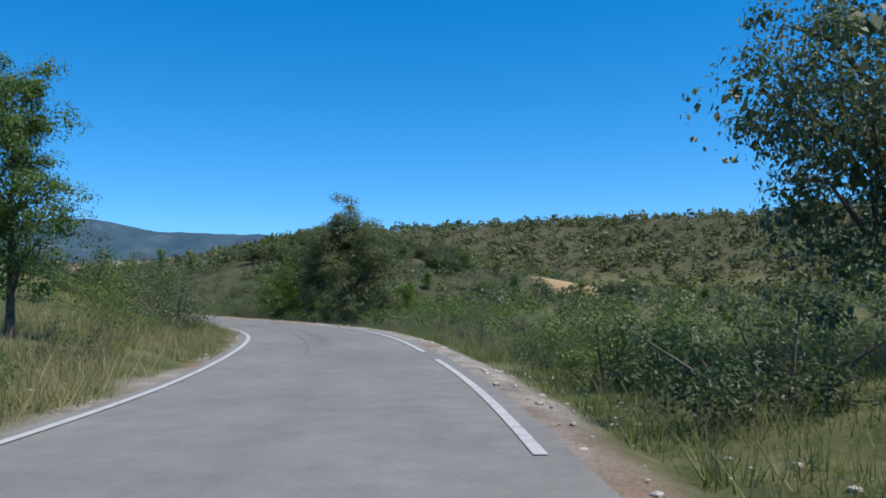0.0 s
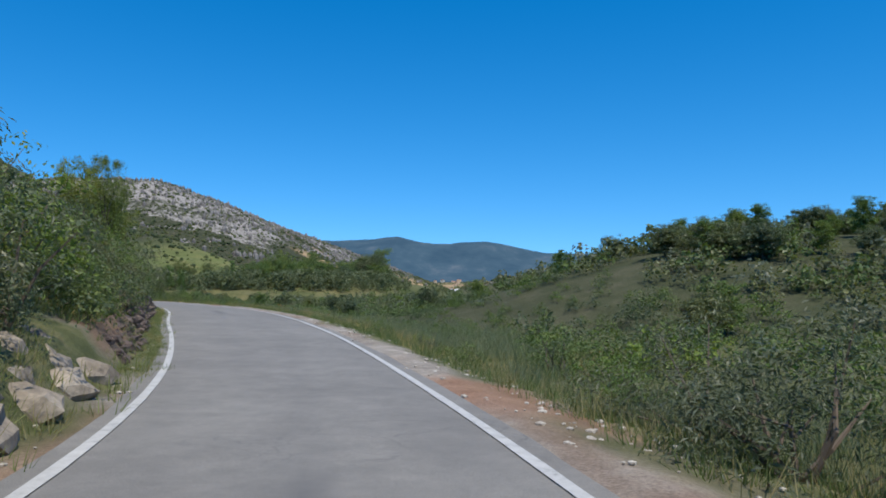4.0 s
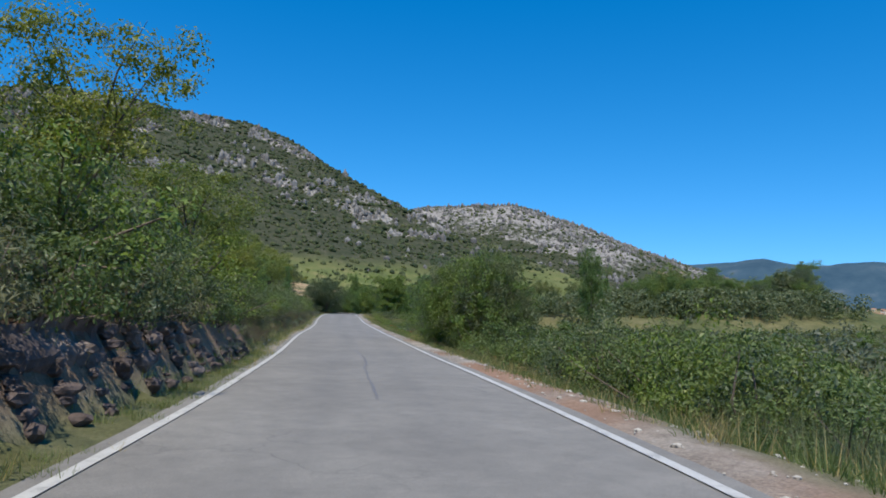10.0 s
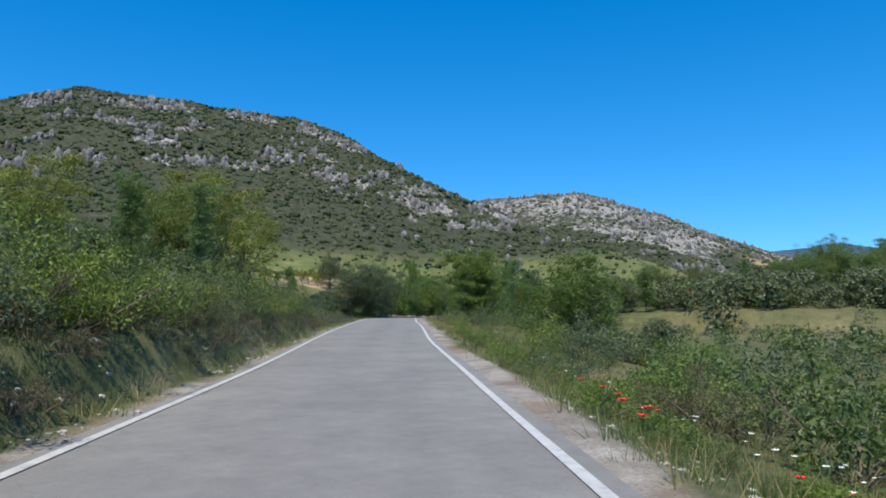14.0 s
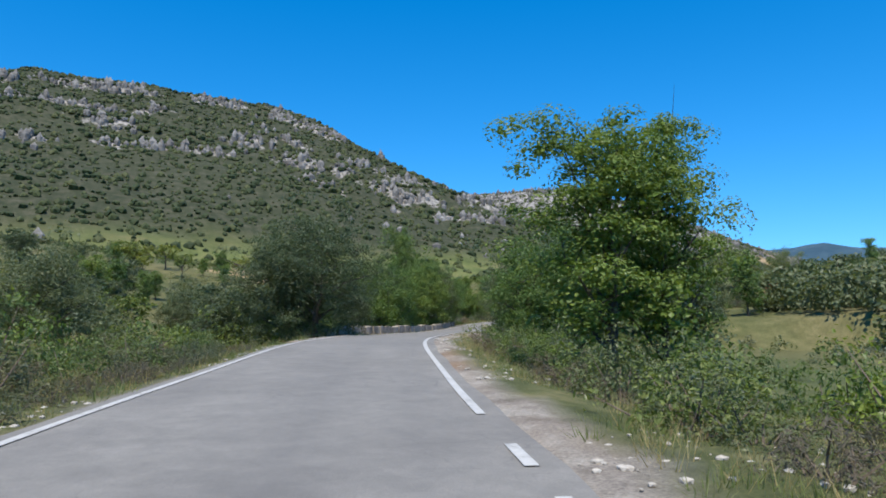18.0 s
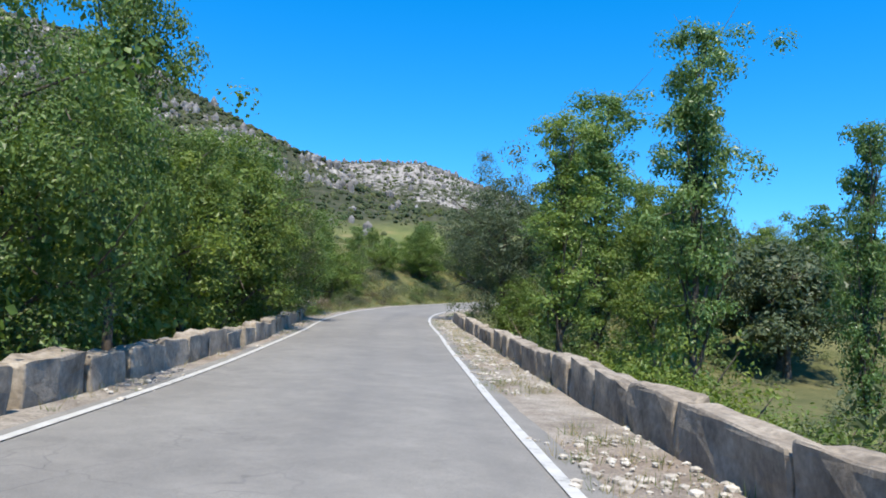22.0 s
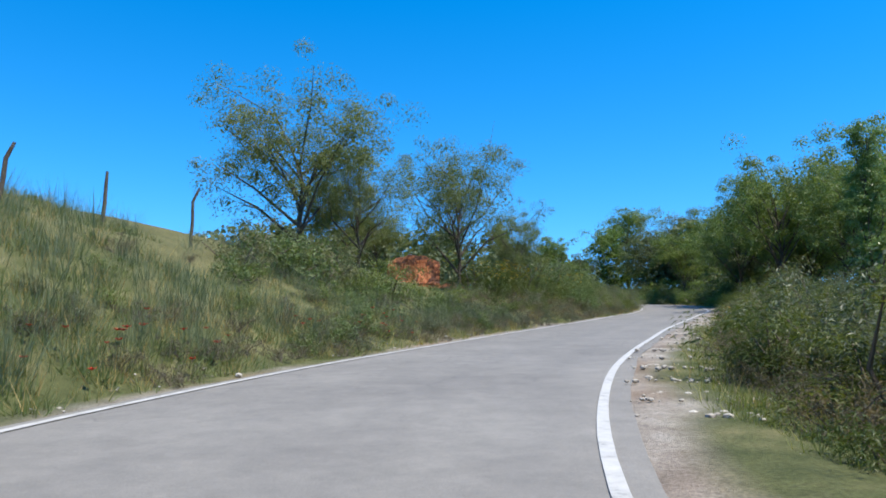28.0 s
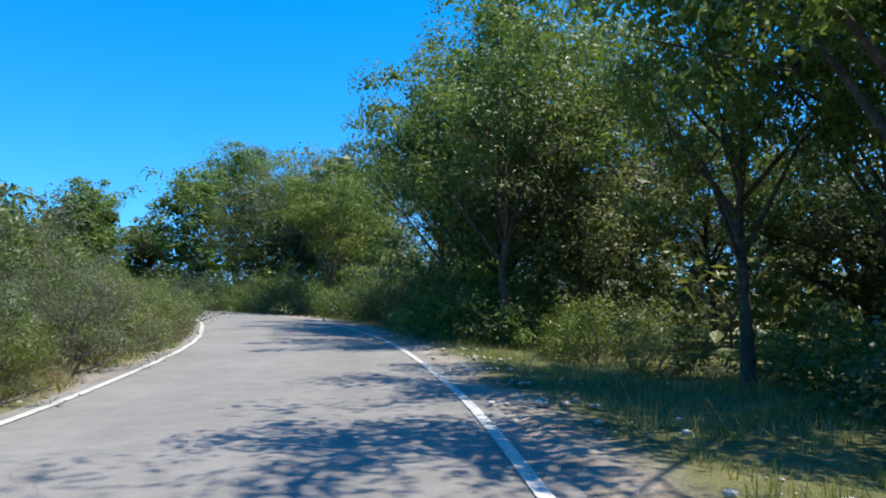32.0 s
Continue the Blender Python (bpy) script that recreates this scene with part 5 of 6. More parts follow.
TREE_NAMES = {
    'walnut': ('walnut_tree', 'leafy walnut tree with drooping lower boughs beside the road'),
    'bright': ('leafy_tree', 'rounded bright green bushy tree on the verge'),
    'overhang': ('evergreen_oak', 'tall evergreen oak hanging over the verge'),
    'bank': ('ash_tree', 'slender green tree on the roadside bank'),
    'sapling': ('poplar_sapling', 'narrow young poplar among the scrub'),
    'almond': ('almond_tree', 'thin almond tree with yellow-green leaves'),
    'valley': ('leafy_tree', 'rounded green tree below the road'),
    'verge': ('ash_tree', 'tall loose-crowned tree on the stony verge'),
    'bigoak': ('evergreen_oak', 'broad dark evergreen oak at the start of the bridge'),
    'ravine': ('ash_tree', 'green tree rising from the ravine beside the bridge'),
    'yellow': ('maple_tree', 'dense tree with yellowing upper leaves behind the parapet'),
    'grey': ('evergreen_oak', 'grey-green evergreen oak behind the parapet'),
    'poplar': ('poplar_tree', 'tall pale green poplar in the ravine'),
    'bendoak': ('evergreen_oak', 'tall dark evergreen oak on the inside of the bend'),
    'greyhedge': ('evergreen_oak', 'grey-green evergreen oak in the tall roadside hedge'),
    'hedge': ('hedge_tree', 'dense green tree of the tall hedge, leafy to the ground'),
    'grove': ('grove_oak', 'tall airy oak with lit green crown in the roadside wood'),
    'farbend': ('woodland_tree', 'full tree of the wood on the outside of the last bend'),
    'meadow': ('leafy_tree', 'light green tree in the meadow beyond the bend'),
    'bendtree': ('bank_tree', 'tall dark tree at the foot of the grassy bank'),
    'crest': ('almond_tree', 'small round almond tree on the crest of the bank'),
    'inside': ('ash_tree', 'slim dark tree on the inside of the bend'),
    'fieldoak': ('evergreen_oak', 'lone dark oak with a bare trunk in the orchard'),
    'crestopen': ('open_tree', 'open-crowned grey-green tree with bare limbs on the bank'),
}

for kind, x, y, top, wide, var, which in TREES_A + TREES_B + TREES_C + TREES_D + TREES_E + TREES_F:
    name, label = TREE_NAMES[which]
    s_r, d_r, _, l_r, r_r = (q[0] for q in road_frame(x, y))
    if l_r - 2.4 < d_r < r_r + 2.2:
        x, y = by_road(s_r, l_r - 2.6 if d_r < 0.5 * (l_r + r_r) else r_r + 2.4)
    tall = max(top - ground_z(x, y), 2.0)
    plant("oak_big" if kind == "oak" and tall > 7.2 else kind, x, y, tall, name, label, wide, var)

FAR_WOOD = [(-188, 311, 18.5), (-196, 320, 18), (-203, 325, 17.5), (-210, 333, 17)]
for i, (x, y, top) in enumerate(FAR_WOOD):
    if abs(road_frame(x, y)[1][0]) > 4.5:
        plant("wood" if i % 3 else "wood_dark", x, y, top - ground_z(x, y), "woodland_tree", "tall tree of the wood on the outside of the last bend", 1.15, i, group="trees of the far wood")
wi = random.Random(31)
for i in range(16):
    x, y = by_road(wi.uniform(304, 346), wi.uniform(8.5, 22))
    if abs(road_frame(x, y)[1][0]) > 7.5:
        plant(wi.choice(("wood_dark", "wood")), x, y, wi.uniform(6.5, 8.5), "woodland_tree", "green tree inside the sharp bend", 1.0, i, group="trees inside the bend")

# small trees scattered over the slope below the road
sl = random.Random(43)
for i in range(64):
    s, d = sl.uniform(46, 218), sl.uniform(13, 62)
    x, y = by_road(s, d)
    if abs(road_frame(x, y)[1][0]) > 12 and not on_open_slope(x, y):
        k = sl.choice(("wood_dark", "wood", "wood_dark"))
        plant(k, x, y, sl.uniform(2.0, 3.1), "slope_tree", "small dark green tree on the scrubby valley slope", 1.15, i, group="trees on the valley slope")

for i in range(80):
    s, d = sl.uniform(188, 318), -sl.uniform(12, 70)
    x, y = by_road(s, d)
    clear = all(abs((x - cx) * math.cos(q) + (y - cy) * math.sin(q)) > ra or abs(-(x - cx) * math.sin(q) + (y - cy) * math.cos(q)) > rb * 1.3 for cx, cy, ra, rb, q in FIELDS)
    if clear and abs(road_frame(x, y)[1][0]) > 9:
        plant(sl.choice(("wood_dark", "wood", "wood_dark", "orchard")), x, y, sl.uniform(2.6, 4.6), "slope_tree", "small dark green tree at the foot of the hill", 1.15, i, group="trees at the foot of the hill")

# small oaks on the spur and a belt of trees below the great hill
for i in range(90):
    x, y = sl.uniform(-25, 8), sl.uniform(101, 126)
    plant(("wood_dark", "wood", "wood_dark")[i % 3], x, y, sl.uniform(1.8, 3.2), "spur_oak", "small dark oak on the wooded spur", 1.25, i, group="oaks of the spur")
for i in range(56):
    s, d = sl.uniform(204, 300), -sl.uniform(12, 42)
    x, y = by_road(s, d)
    if abs(road_frame(x, y)[1][0]) > 10:
        plant(sl.choice(("wood_dark", "wood_dark", "wood", "oak")), x, y, sl.uniform(3.6, 5.8), "belt_tree", "dark green tree in the belt below the hill", 1.1, i, group="belt of trees below the hill")

# the wood along the last stretch, and orchard trees on the slope
wr = random.Random(11)
for i in range(36):
    s, d = wr.uniform(378, 432), wr.uniform(11, 22)
    if s > 404 and i % 3 == 0:
        d = wr.uniform(4.8, 8)
    if s < 394:
        d += 5
    x, y = by_road(s, d)
    k = wr.choice(("grove", "grove", "oak", "ash"))
    plant(k, x, y, wr.uniform(7.0, 9.0) if d > 9 else wr.uniform(7.5, 10), "woodland_tree", "tall slender tree in the shady roadside wood", 1.0, wr.randrange(5), group="trees of the roadside wood")
for i in range(34):
    s, d = wr.uniform(420, 500), -wr.uniform(14, 34)
    x, y = by_road(s, d)
    k = wr.choice(("wood_dark", "wood", "wood_dark"))
    plant(k, x, y, wr.uniform(5, 7.5), "woodland_tree", "dark tree in the wood past the bend", 0.8, wr.randrange(5), group="trees of the far wood")
for i in range(46):
    u, v = wr.uniform(0, 1), wr.uniform(0, 1)
    x, y = -250 - 190 * u, 165 + 60 * u + 170 * v * (0.3 + u)
    plant("orchard", x, y, wr.uniform(2.4, 3.6), "orchard_tree", "small almond tree in a tan orchard field", 1.2, wr.randrange(3), group="orchard trees")



# ---- bridge parapets ----
def block(length, height, thick, seed, slope=0.0):
    """A worn, chamfered block of a parapet, its foot 0.5 m below the road."""
    bm = bmesh.new()
    rng = random.Random(seed)
    bmesh.ops.create_cube(bm, size=1.0)
    bmesh.ops.bevel(bm, geom=bm.edges[:], offset=0.06, segments=2, affect="EDGES", profile=0.6)
    bmesh.ops.subdivide_edges(bm, edges=[e for e in bm.edges if e.calc_length() > 0.5], cuts=3, use_grid_fill=True)
    for v in bm.verts:
        n = noise.noise(v.co * 3.1 + Vector((seed * 3.7, 0, 0)))
        v.co.x *= length
        v.co.y = v.co.y * thick
        top = v.co.z > 0.2
        v.co.z = (v.co.z + 0.5) * (height + 0.5) - 0.5
        v.co += Vector((rng.uniform(-0.012, 0.012), n * 0.05, (n * 0.07 + slope * v.co.x / length) if top else 0))
    return bm_mesh("block", bm, STONE, False)


BLOCKS = [block(1.45, 0.52, 0.42, 1), block(1.6, 0.50, 0.40, 2, 0.06), block(1.3, 0.46, 0.44, 3, -0.07), block(2.3, 0.47, 0.42, 4), block(2.8, 0.49, 0.42, 5, 0.05)]
BLOCK_LEN = [1.45, 1.6, 1.3, 2.3, 2.8]


def parapet(name, foot, pattern, seed, drop=0.0):
    root = new(name)
    root.matrix_basis = pose(*road_at(foot[0][0], foot[0][1]))
    tagged(root, "low weathered stone parapet of separate blocks", "parapet", kind="structure")
    inv = root.matrix_basis.inverted()
    rng = random.Random(seed)
    s, f = foot[0][0], np.array(foot)
    k = 0
    while s < foot[-1][0]:
        b = pattern[k % len(pattern)]
        L = BLOCK_LEN[b]
        d0, d1 = np.interp(s, f[:, 0], f[:, 1]), np.interp(s + L, f[:, 0], f[:, 1])
        p, q = road_at(s, d0), road_at(s + L, d1)
        c = (p + q) / 2
        part("block", BLOCKS[b], root, m=inv @ pose(c[0], c[1], c[2] + rng.uniform(-0.06, 0.05) - drop * max(0, 3 - k), rng.uniform(-2, 2), rng.uniform(-1.5, 1.5), math.degrees(math.atan2(q[1] - p[1], q[0] - p[0])) + rng.uniform(-2, 2)))
        s += L + (rng.uniform(0.02, 0.09) if rng.random() < 0.75 else 0.3)
        k += 1
    return root


parapet("parapet_left", [(255, -7.1), (258, -6.25), (261, -5.35), (270, -4.6), (285, -4.15), (298, -4.8), (305, -6.2), (312.5, -7.7)], [0, 2, 1, 0, 1, 2], 3)
parapet("parapet_right", [(253.5, 4.1), (255.5, 3.4), (258, 2.9), (260.5, 2.6), (270, 2.76), (283, 3.08), (290, 3.15), (296, 3.08), (301, 2.85)], [1, 0, 2, 1, 3, 0, 1, 2, 3, 0, 1], 4, 0.15)


# ---- milestone ----
def milestone(s, d):
    x, y, z = road_at(s, d)
    root = new("milestone")
    t = road_at(s + 1, d) - road_at(s, d)
    root.matrix_basis = pose(x, y, ground_z(x, y) - 0.03, 0, 0, math.degrees(math.atan2(t[1], t[0])) - 90 + 8) @ Matrix.Diagonal((0.86, 0.86, 0.92, 1))
    tagged(root, "white kilometre stone with a yellow top, standing on the gravel verge", "milestone")
    white = plain("milestone_paint", (0.62, 0.63, 0.63), 0.7, scale=14)
    yellow = plain("milestone_yellow", (0.72, 0.42, 0.03), 0.65, scale=14)
    dark = plain("milestone_lettering", (0.04, 0.04, 0.045), 0.7)

    def slab(w, dpt, z0, z1, bevel, taper=0.0):
        bm = bmesh.new()
        bmesh.ops.create_cube(bm, size=1.0)
        for v in bm.verts:
            k = 1 - taper * (v.co.z > 0)
            v.co = Vector((v.co.x * w * k, v.co.y * dpt * k, z0 if v.co.z < 0 else z1))
        bmesh.ops.bevel(bm, geom=bm.edges[:], offset=bevel, segments=2, affect="EDGES")
        return bm

    part("body", bm_mesh("body", slab(0.34, 0.30, -0.15, 0.50, 0.02), white), root)
    bm = slab(0.345, 0.305, 0.50, 0.60, 0.02)
    apex = bmesh.ops.poke(bm, faces=[f for f in bm.faces if f.normal.z > 0.95 and f.calc_area() > 0.02])["verts"]
    for v in apex:
        v.co.z += 0.05
    part("cap", bm_mesh("cap", bm, yellow), root, "yellow painted pyramid cap")
    for i, (dx, dz, w, h) in enumerate(((0.0, 0.34, 0.13, 0.055), (0.01, 0.24, 0.10, 0.025))):
        bm = bmesh.new()
        bmesh.ops.create_cube(bm, size=1.0)
        for v in bm.verts:
            v.co = Vector((dx - 0.02 + v.co.x * w, -0.1525 + v.co.y * 0.006, dz + v.co.z * h))
        part("marking", bm_mesh("marking", bm, dark), root, "dark painted bar")


milestone(378.2, 2.75)


# ---- fence posts on the grassy crest ----
def post_mesh(seed, h):
    rng = np.random.default_rng(seed)
    p = np.array([[0, 0, -0.3], [0.02, 0, h * 0.4], [0.05 * rng.normal(), 0.04 * rng.normal(), h * 0.75], [0.10 * rng.normal(), 0.08 * rng.normal(), h]])
    v, f = tube(p, [0.055, 0.052, 0.048, 0.035], 7)
    return mesh_of("fence_post", v, f, BARK, True)


for i, (x, y, top) in enumerate(((-239.3, 235.6, 7.7), (-238.4, 239.4, 7.9), (-237.0, 243.5, 8.3), (-240.6, 231.2, 7.5))):
    p = new("fence_post", post_mesh(70 + i, max(top - ground_z(x, y), 1.1)))
    p.matrix_basis = pose(x, y, ground_z(x, y), 3 * i - 4, 7 - 3 * i, 35 * i)
    tagged(p, "weathered leaning wooden fence post on the grassy crest", "fence post", "fence posts")


# ---- rocks ----
def rock_mesh(seed, mat, flat=0.7, cuts=1):
    bm = bmesh.new()
    bmesh.ops.create_icosphere(bm, subdivisions=cuts, radius=1.0)
    rng = random.Random(seed)
    for v in bm.verts:
        n = noise.noise(v.co * 1.7 + Vector((seed * 5.3, 0, seed)))
        v.co *= 1 + 0.45 * n + rng.uniform(-0.10, 0.10)
        v.co.z *= flat
        v.co.x = max(min(v.co.x, 0.8), -0.8)
    return bm_mesh("rock", bm, mat)


def rock_face(s0, s1):
    """The broken, upright-jointed face of the cutting, following the road."""
    fs_ = np.arange(s0, s1, 0.09)
    S, V = np.meshgrid(fs_, np.linspace(0, 1, 15), indexing="ij")
    tall = (0.55 + 0.45 * smooth(66, 72, S) * (1 - smooth(128, 134, S))) * (1.0 + 0.22 * noise2(S, S * 0, 2.6, 95))
    rib = np.abs(noise2(S, V * 0.5, 0.55, 96, 3))
    crack = np.abs(noise2(S + 0.25 * V, V * 0.22, 0.26, 99, 2))
    e_ = 0.84 + 0.34 * V + 0.16 * rib + 0.13 * smooth(0.16, 0.0, crack) - 0.10 * noise2(S, V * 3, 0.9, 97, 2) + 0.06 * np.sin(V * 16 + 3 * noise2(S, V, 2.0, 98))
    line = np.interp(S, RS, RL) - e_
    v = np.stack([np.interp(S, RS, ROAD[:, 0]) + np.interp(S, RS, RN[:, 0]) * line, np.interp(S, RS, ROAD[:, 1]) + np.interp(S, RS, RN[:, 1]) * line, np.interp(S, RS, ROAD[:, 2]) - 0.12 + 1.16 * V * tall], -1).reshape(-1, 3)
    i = np.arange(S.size).reshape(S.shape)
    return mesh_of("rock_face", v, np.stack([i[:-1, :-1], i[:-1, 1:], i[1:, 1:], i[1:, :-1]], -1).reshape(-1, 4), CUT_ROCK)


CUT_ROCKS = [rock_mesh(s, CUT_ROCK, 0.8, 2) for s in range(80, 86)]
cutting = new("rock_cutting")
tagged(cutting, "low cutting of dark weathered rock below the bank", "rock face", kind="structure")
part("face", rock_face(60, 141.5), cutting)
rk = random.Random(9)
n_rock = 0
s = 60.0
while s < 142 and n_rock < 300:
    i = int(np.searchsorted(RS, s))
    tall = 1.0 if 68 < s < 132 else 0.55
    for row in range(3):
        e = 1.10 + 0.12 * row + rk.uniform(-0.05, 0.10)
        x, y = by_road(s + rk.uniform(-0.6, 0.6), RL[i] - e)
        z = ROAD[i, 2] + (0.05 + 0.34 * row) * tall
        k = rk.uniform(0.06, 0.14) * (0.6 + 0.4 * tall)
        part("rock", rk.choice(CUT_ROCKS), cutting, m=pose(x, y, z, rk.uniform(-10, 10), rk.uniform(-10, 10), math.degrees(math.atan2(RT[i, 1], RT[i, 0])) + rk.uniform(-25, 25)) @ Matrix.Diagonal((k * rk.uniform(0.8, 1.5), k * 0.7, k * rk.uniform(0.6, 1.3), 1)))
        n_rock += 1
    s += rk.uniform(0.9, 1.25)

rx_s = np.random.default_rng(12)
n_r = 900
rb_s, rb_u = rx_s.uniform(61, 140, n_r), rx_s.uniform(0, 1, n_r)
rb_i = np.searchsorted(RS, rb_s)
rb_d = RL[rb_i] - 0.74 - 0.48 * rb_u
rb_p = np.stack([ROAD[rb_i, 0] + RN[rb_i, 0] * rb_d, ROAD[rb_i, 1] + RN[rb_i, 1] * rb_d, ROAD[rb_i, 2] + 1.0 * rb_u * np.where((rb_s > 68) & (rb_s < 132), 1, 0.55)], 1)

def earth_scarp(x, y, z, turn, width, height):
    """A gullied, steep face of bare earth, with a crumbling foot."""
    root = new("earth_scarp")
    root.matrix_basis = pose(x, y, z, 0, 0, turn)
    tagged(root, "bare orange-red earth face in the roadside bank", "earth scarp", kind="structure")
    U, V = np.meshgrid(np.linspace(-0.5, 0.5, 70), np.linspace(0, 1, 34), indexing="ij")
    gx_, gz_ = U * width, V * height * (1 - 0.25 * (2 * U) ** 2 + 0.14 * noise2(U * width, U * 0, 0.7, 91))
    rib = np.abs(noise2(gx_ + 0.1 * noise2(gx_, gz_, 0.5, 93), gz_ * 0.22, 0.30, 92, 3))
    depth = 0.42 * V + 0.50 * (2 * U) ** 4 - 0.30 * rib * np.sin(np.pi * np.clip(V * 0.9 + 0.1, 0, 1)) + 0.09 * noise2(gx_, gz_, 0.16, 94, 2) + 0.5 * V**8
    v = np.stack([gx_, depth - 0.25 * (1 - V) ** 3, gz_ - 0.15], -1).reshape(-1, 3)
    i = np.arange(U.size).reshape(U.shape)
    f = np.stack([i[:-1, :-1], i[1:, :-1], i[1:, 1:], i[:-1, 1:]], -1).reshape(-1, 4)
    part("face", mesh_of("face", v, f, RED_EARTH), root)
    lumps = [rock_mesh(k, RED_EARTH, 0.8, 2) for k in (90, 91, 92)]
    for j in range(18):
        k = 0.07 + 0.10 * abs(math.sin(j * 2.9))
        part("clod", lumps[j % 3], root, m=pose(width * (-0.48 + 0.055 * j), -0.32 - 0.25 * abs(math.sin(j * 1.7)), 0.02, 0, 0, 37 * j) @ Matrix.Diagonal((k, k, k, 1)))
    return root


earth_scarp(-228.9, 255.8, 6.0, -8, 2.7, 1.8)
earth_scarp(-226.4, 257.6, 5.6, 8, 1.5, 0.9)


def scatter(name, proto_v, proto_f, places, sizes, turns, mat, label, category, smooth_=False, squash=None):
    """Many small pieces as one mesh."""
    pv, pf = np.asarray(proto_v, float), np.asarray(proto_f, int)
    n, m = len(places), len(pv)
    c, s = np.cos(turns)[:, None], np.sin(turns)[:, None]
    k = np.asarray(sizes)[:, None]
    x, y, z = pv[None, :, 0] * k, pv[None, :, 1] * k, pv[None, :, 2] * k
    if squash is not None:
        z = z * np.asarray(squash)[:, None]
    v = np.stack([x * c - y * s, x * s + y * c, z], -1) + np.asarray(places)[:, None]
    f = pf[None] + (np.arange(n) * m)[:, None, None]
    return tagged(new(name, mesh_of(name, v.reshape(-1, 3), f.reshape(-1, pf.shape[1]), mat, smooth_)), label, category, kind="stuff")


def arrays(me):
    v = np.empty(len(me.vertices) * 3, np.float32)
    me.vertices.foreach_get("co", v)
    f = np.array([tuple(p.vertices) for p in me.polygons])
    return v.reshape(-1, 3), f


g = np.random.default_rng(17)
rub_v, rub_f = arrays(CUT_ROCKS[2])
scatter("rock_rubble", rub_v, rub_f, rb_p, 0.06 + 0.14 * rx_s.uniform(0, 1, n_r) ** 2, rx_s.uniform(0, 6.28, n_r), CUT_ROCK, "broken dark rock in the face of the cutting", "rubble", squash=rx_s.uniform(0.5, 1.0, n_r))
outcrop = new("rock_outcrop")
tagged(outcrop, "pale limestone ledge on the inside of the bend", "rock outcrop")
LEDGE = [rock_mesh(s, STONE, 0.6, 2) for s in (120, 121, 122)]
for i in range(16):
    s = 50.5 + 0.55 * i
    j = int(np.searchsorted(RS, s))
    x, y = by_road(s, RL[j] - 0.95 - 0.35 * (i % 3))
    part("rock", LEDGE[i % 3], outcrop, m=pose(x, y, ROAD[j, 2] + 0.12 + 0.25 * (i % 3), 6, -5, 67 * i) @ Matrix.Diagonal((0.5, 0.36, 0.42, 1)))


def hill_points(n, x0, x1, y0, y1):
    return g.uniform(x0, x1, n), g.uniform(y0, y1, n)


# scrub on the hillsides, and pale rock outcrops in bands
rx, ry = hill_points(60000, -1000, -330, 20, 1420)
cx_, cy_ = hill_points(60000, -900, -380, 20, 640)
on_line = cliff_lines(cx_, cy_, ridge(cx_, cy_, BIG_HILL, 450, 1.25))[0] > 0.45
rx, ry = np.r_[rx, cx_[on_line]], np.r_[ry, cy_[on_line]]
ha = np.maximum(ridge(rx, ry, BIG_HILL, 450, 1.25), ridge(rx, ry, ROCKY_HILL, 300, 0.95))
keep = (ha > 14)
rx, ry, ha = rx[keep], ry[keep], ha[keep]
rz = terrain(rx, ry)
rocky = ridge(rx, ry, ROCKY_HILL, 300, 0.95) > ridge(rx, ry, BIG_HILL, 450, 1.25)
band = cliff_lines(rx, ry, ridge(rx, ry, BIG_HILL, 450, 1.25))[0]
chance = np.where(rocky, 0.22 * smooth(30, 70, rz) + 0.40 * noise2(rx, ry, 40, 53), 0.60 * smooth(0.3, 0.8, band) + 0.03 * (noise2(rx, ry, 50, 64) > 0.1))
is_rock = g.uniform(0, 1, len(rx)) < chance
blob = [rock_mesh(s, SCRUB, 0.75) for s in (101, 102)]
crag = [rock_mesh(s, HILL_ROCK, 1.0) for s in (103, 104)]
for q in range(2):
    sel = (~is_rock) & (np.arange(len(rx)) % 2 == q) & (g.uniform(0, 1, len(rx)) < np.where(rocky, 0.5, np.where(ha < 40, 0.3, 0.95)))
    v, f = arrays(blob[q])
    scatter("hill_scrub", v, f, np.stack([rx, ry, rz + 0.3], 1)[sel], 0.6 + 1.9 * g.uniform(0, 1, sel.sum()) ** 2, g.uniform(0, 6.28, sel.sum()), SCRUB, "dark evergreen scrub covering the hillside", "scrub")
    sel = is_rock & (np.arange(len(rx)) % 2 == q)
    v, f = arrays(crag[q])
    scatter("hill_crags", v, f, np.stack([rx, ry, rz + 0.2], 1)[sel], 0.5 + 2.2 * g.uniform(0, 1, sel.sum()) ** 2, g.uniform(0, 6.28, sel.sum()), HILL_ROCK, "pale limestone crags breaking through the scrub", "crags", squash=g.uniform(0.8, 2.6, sel.sum()))

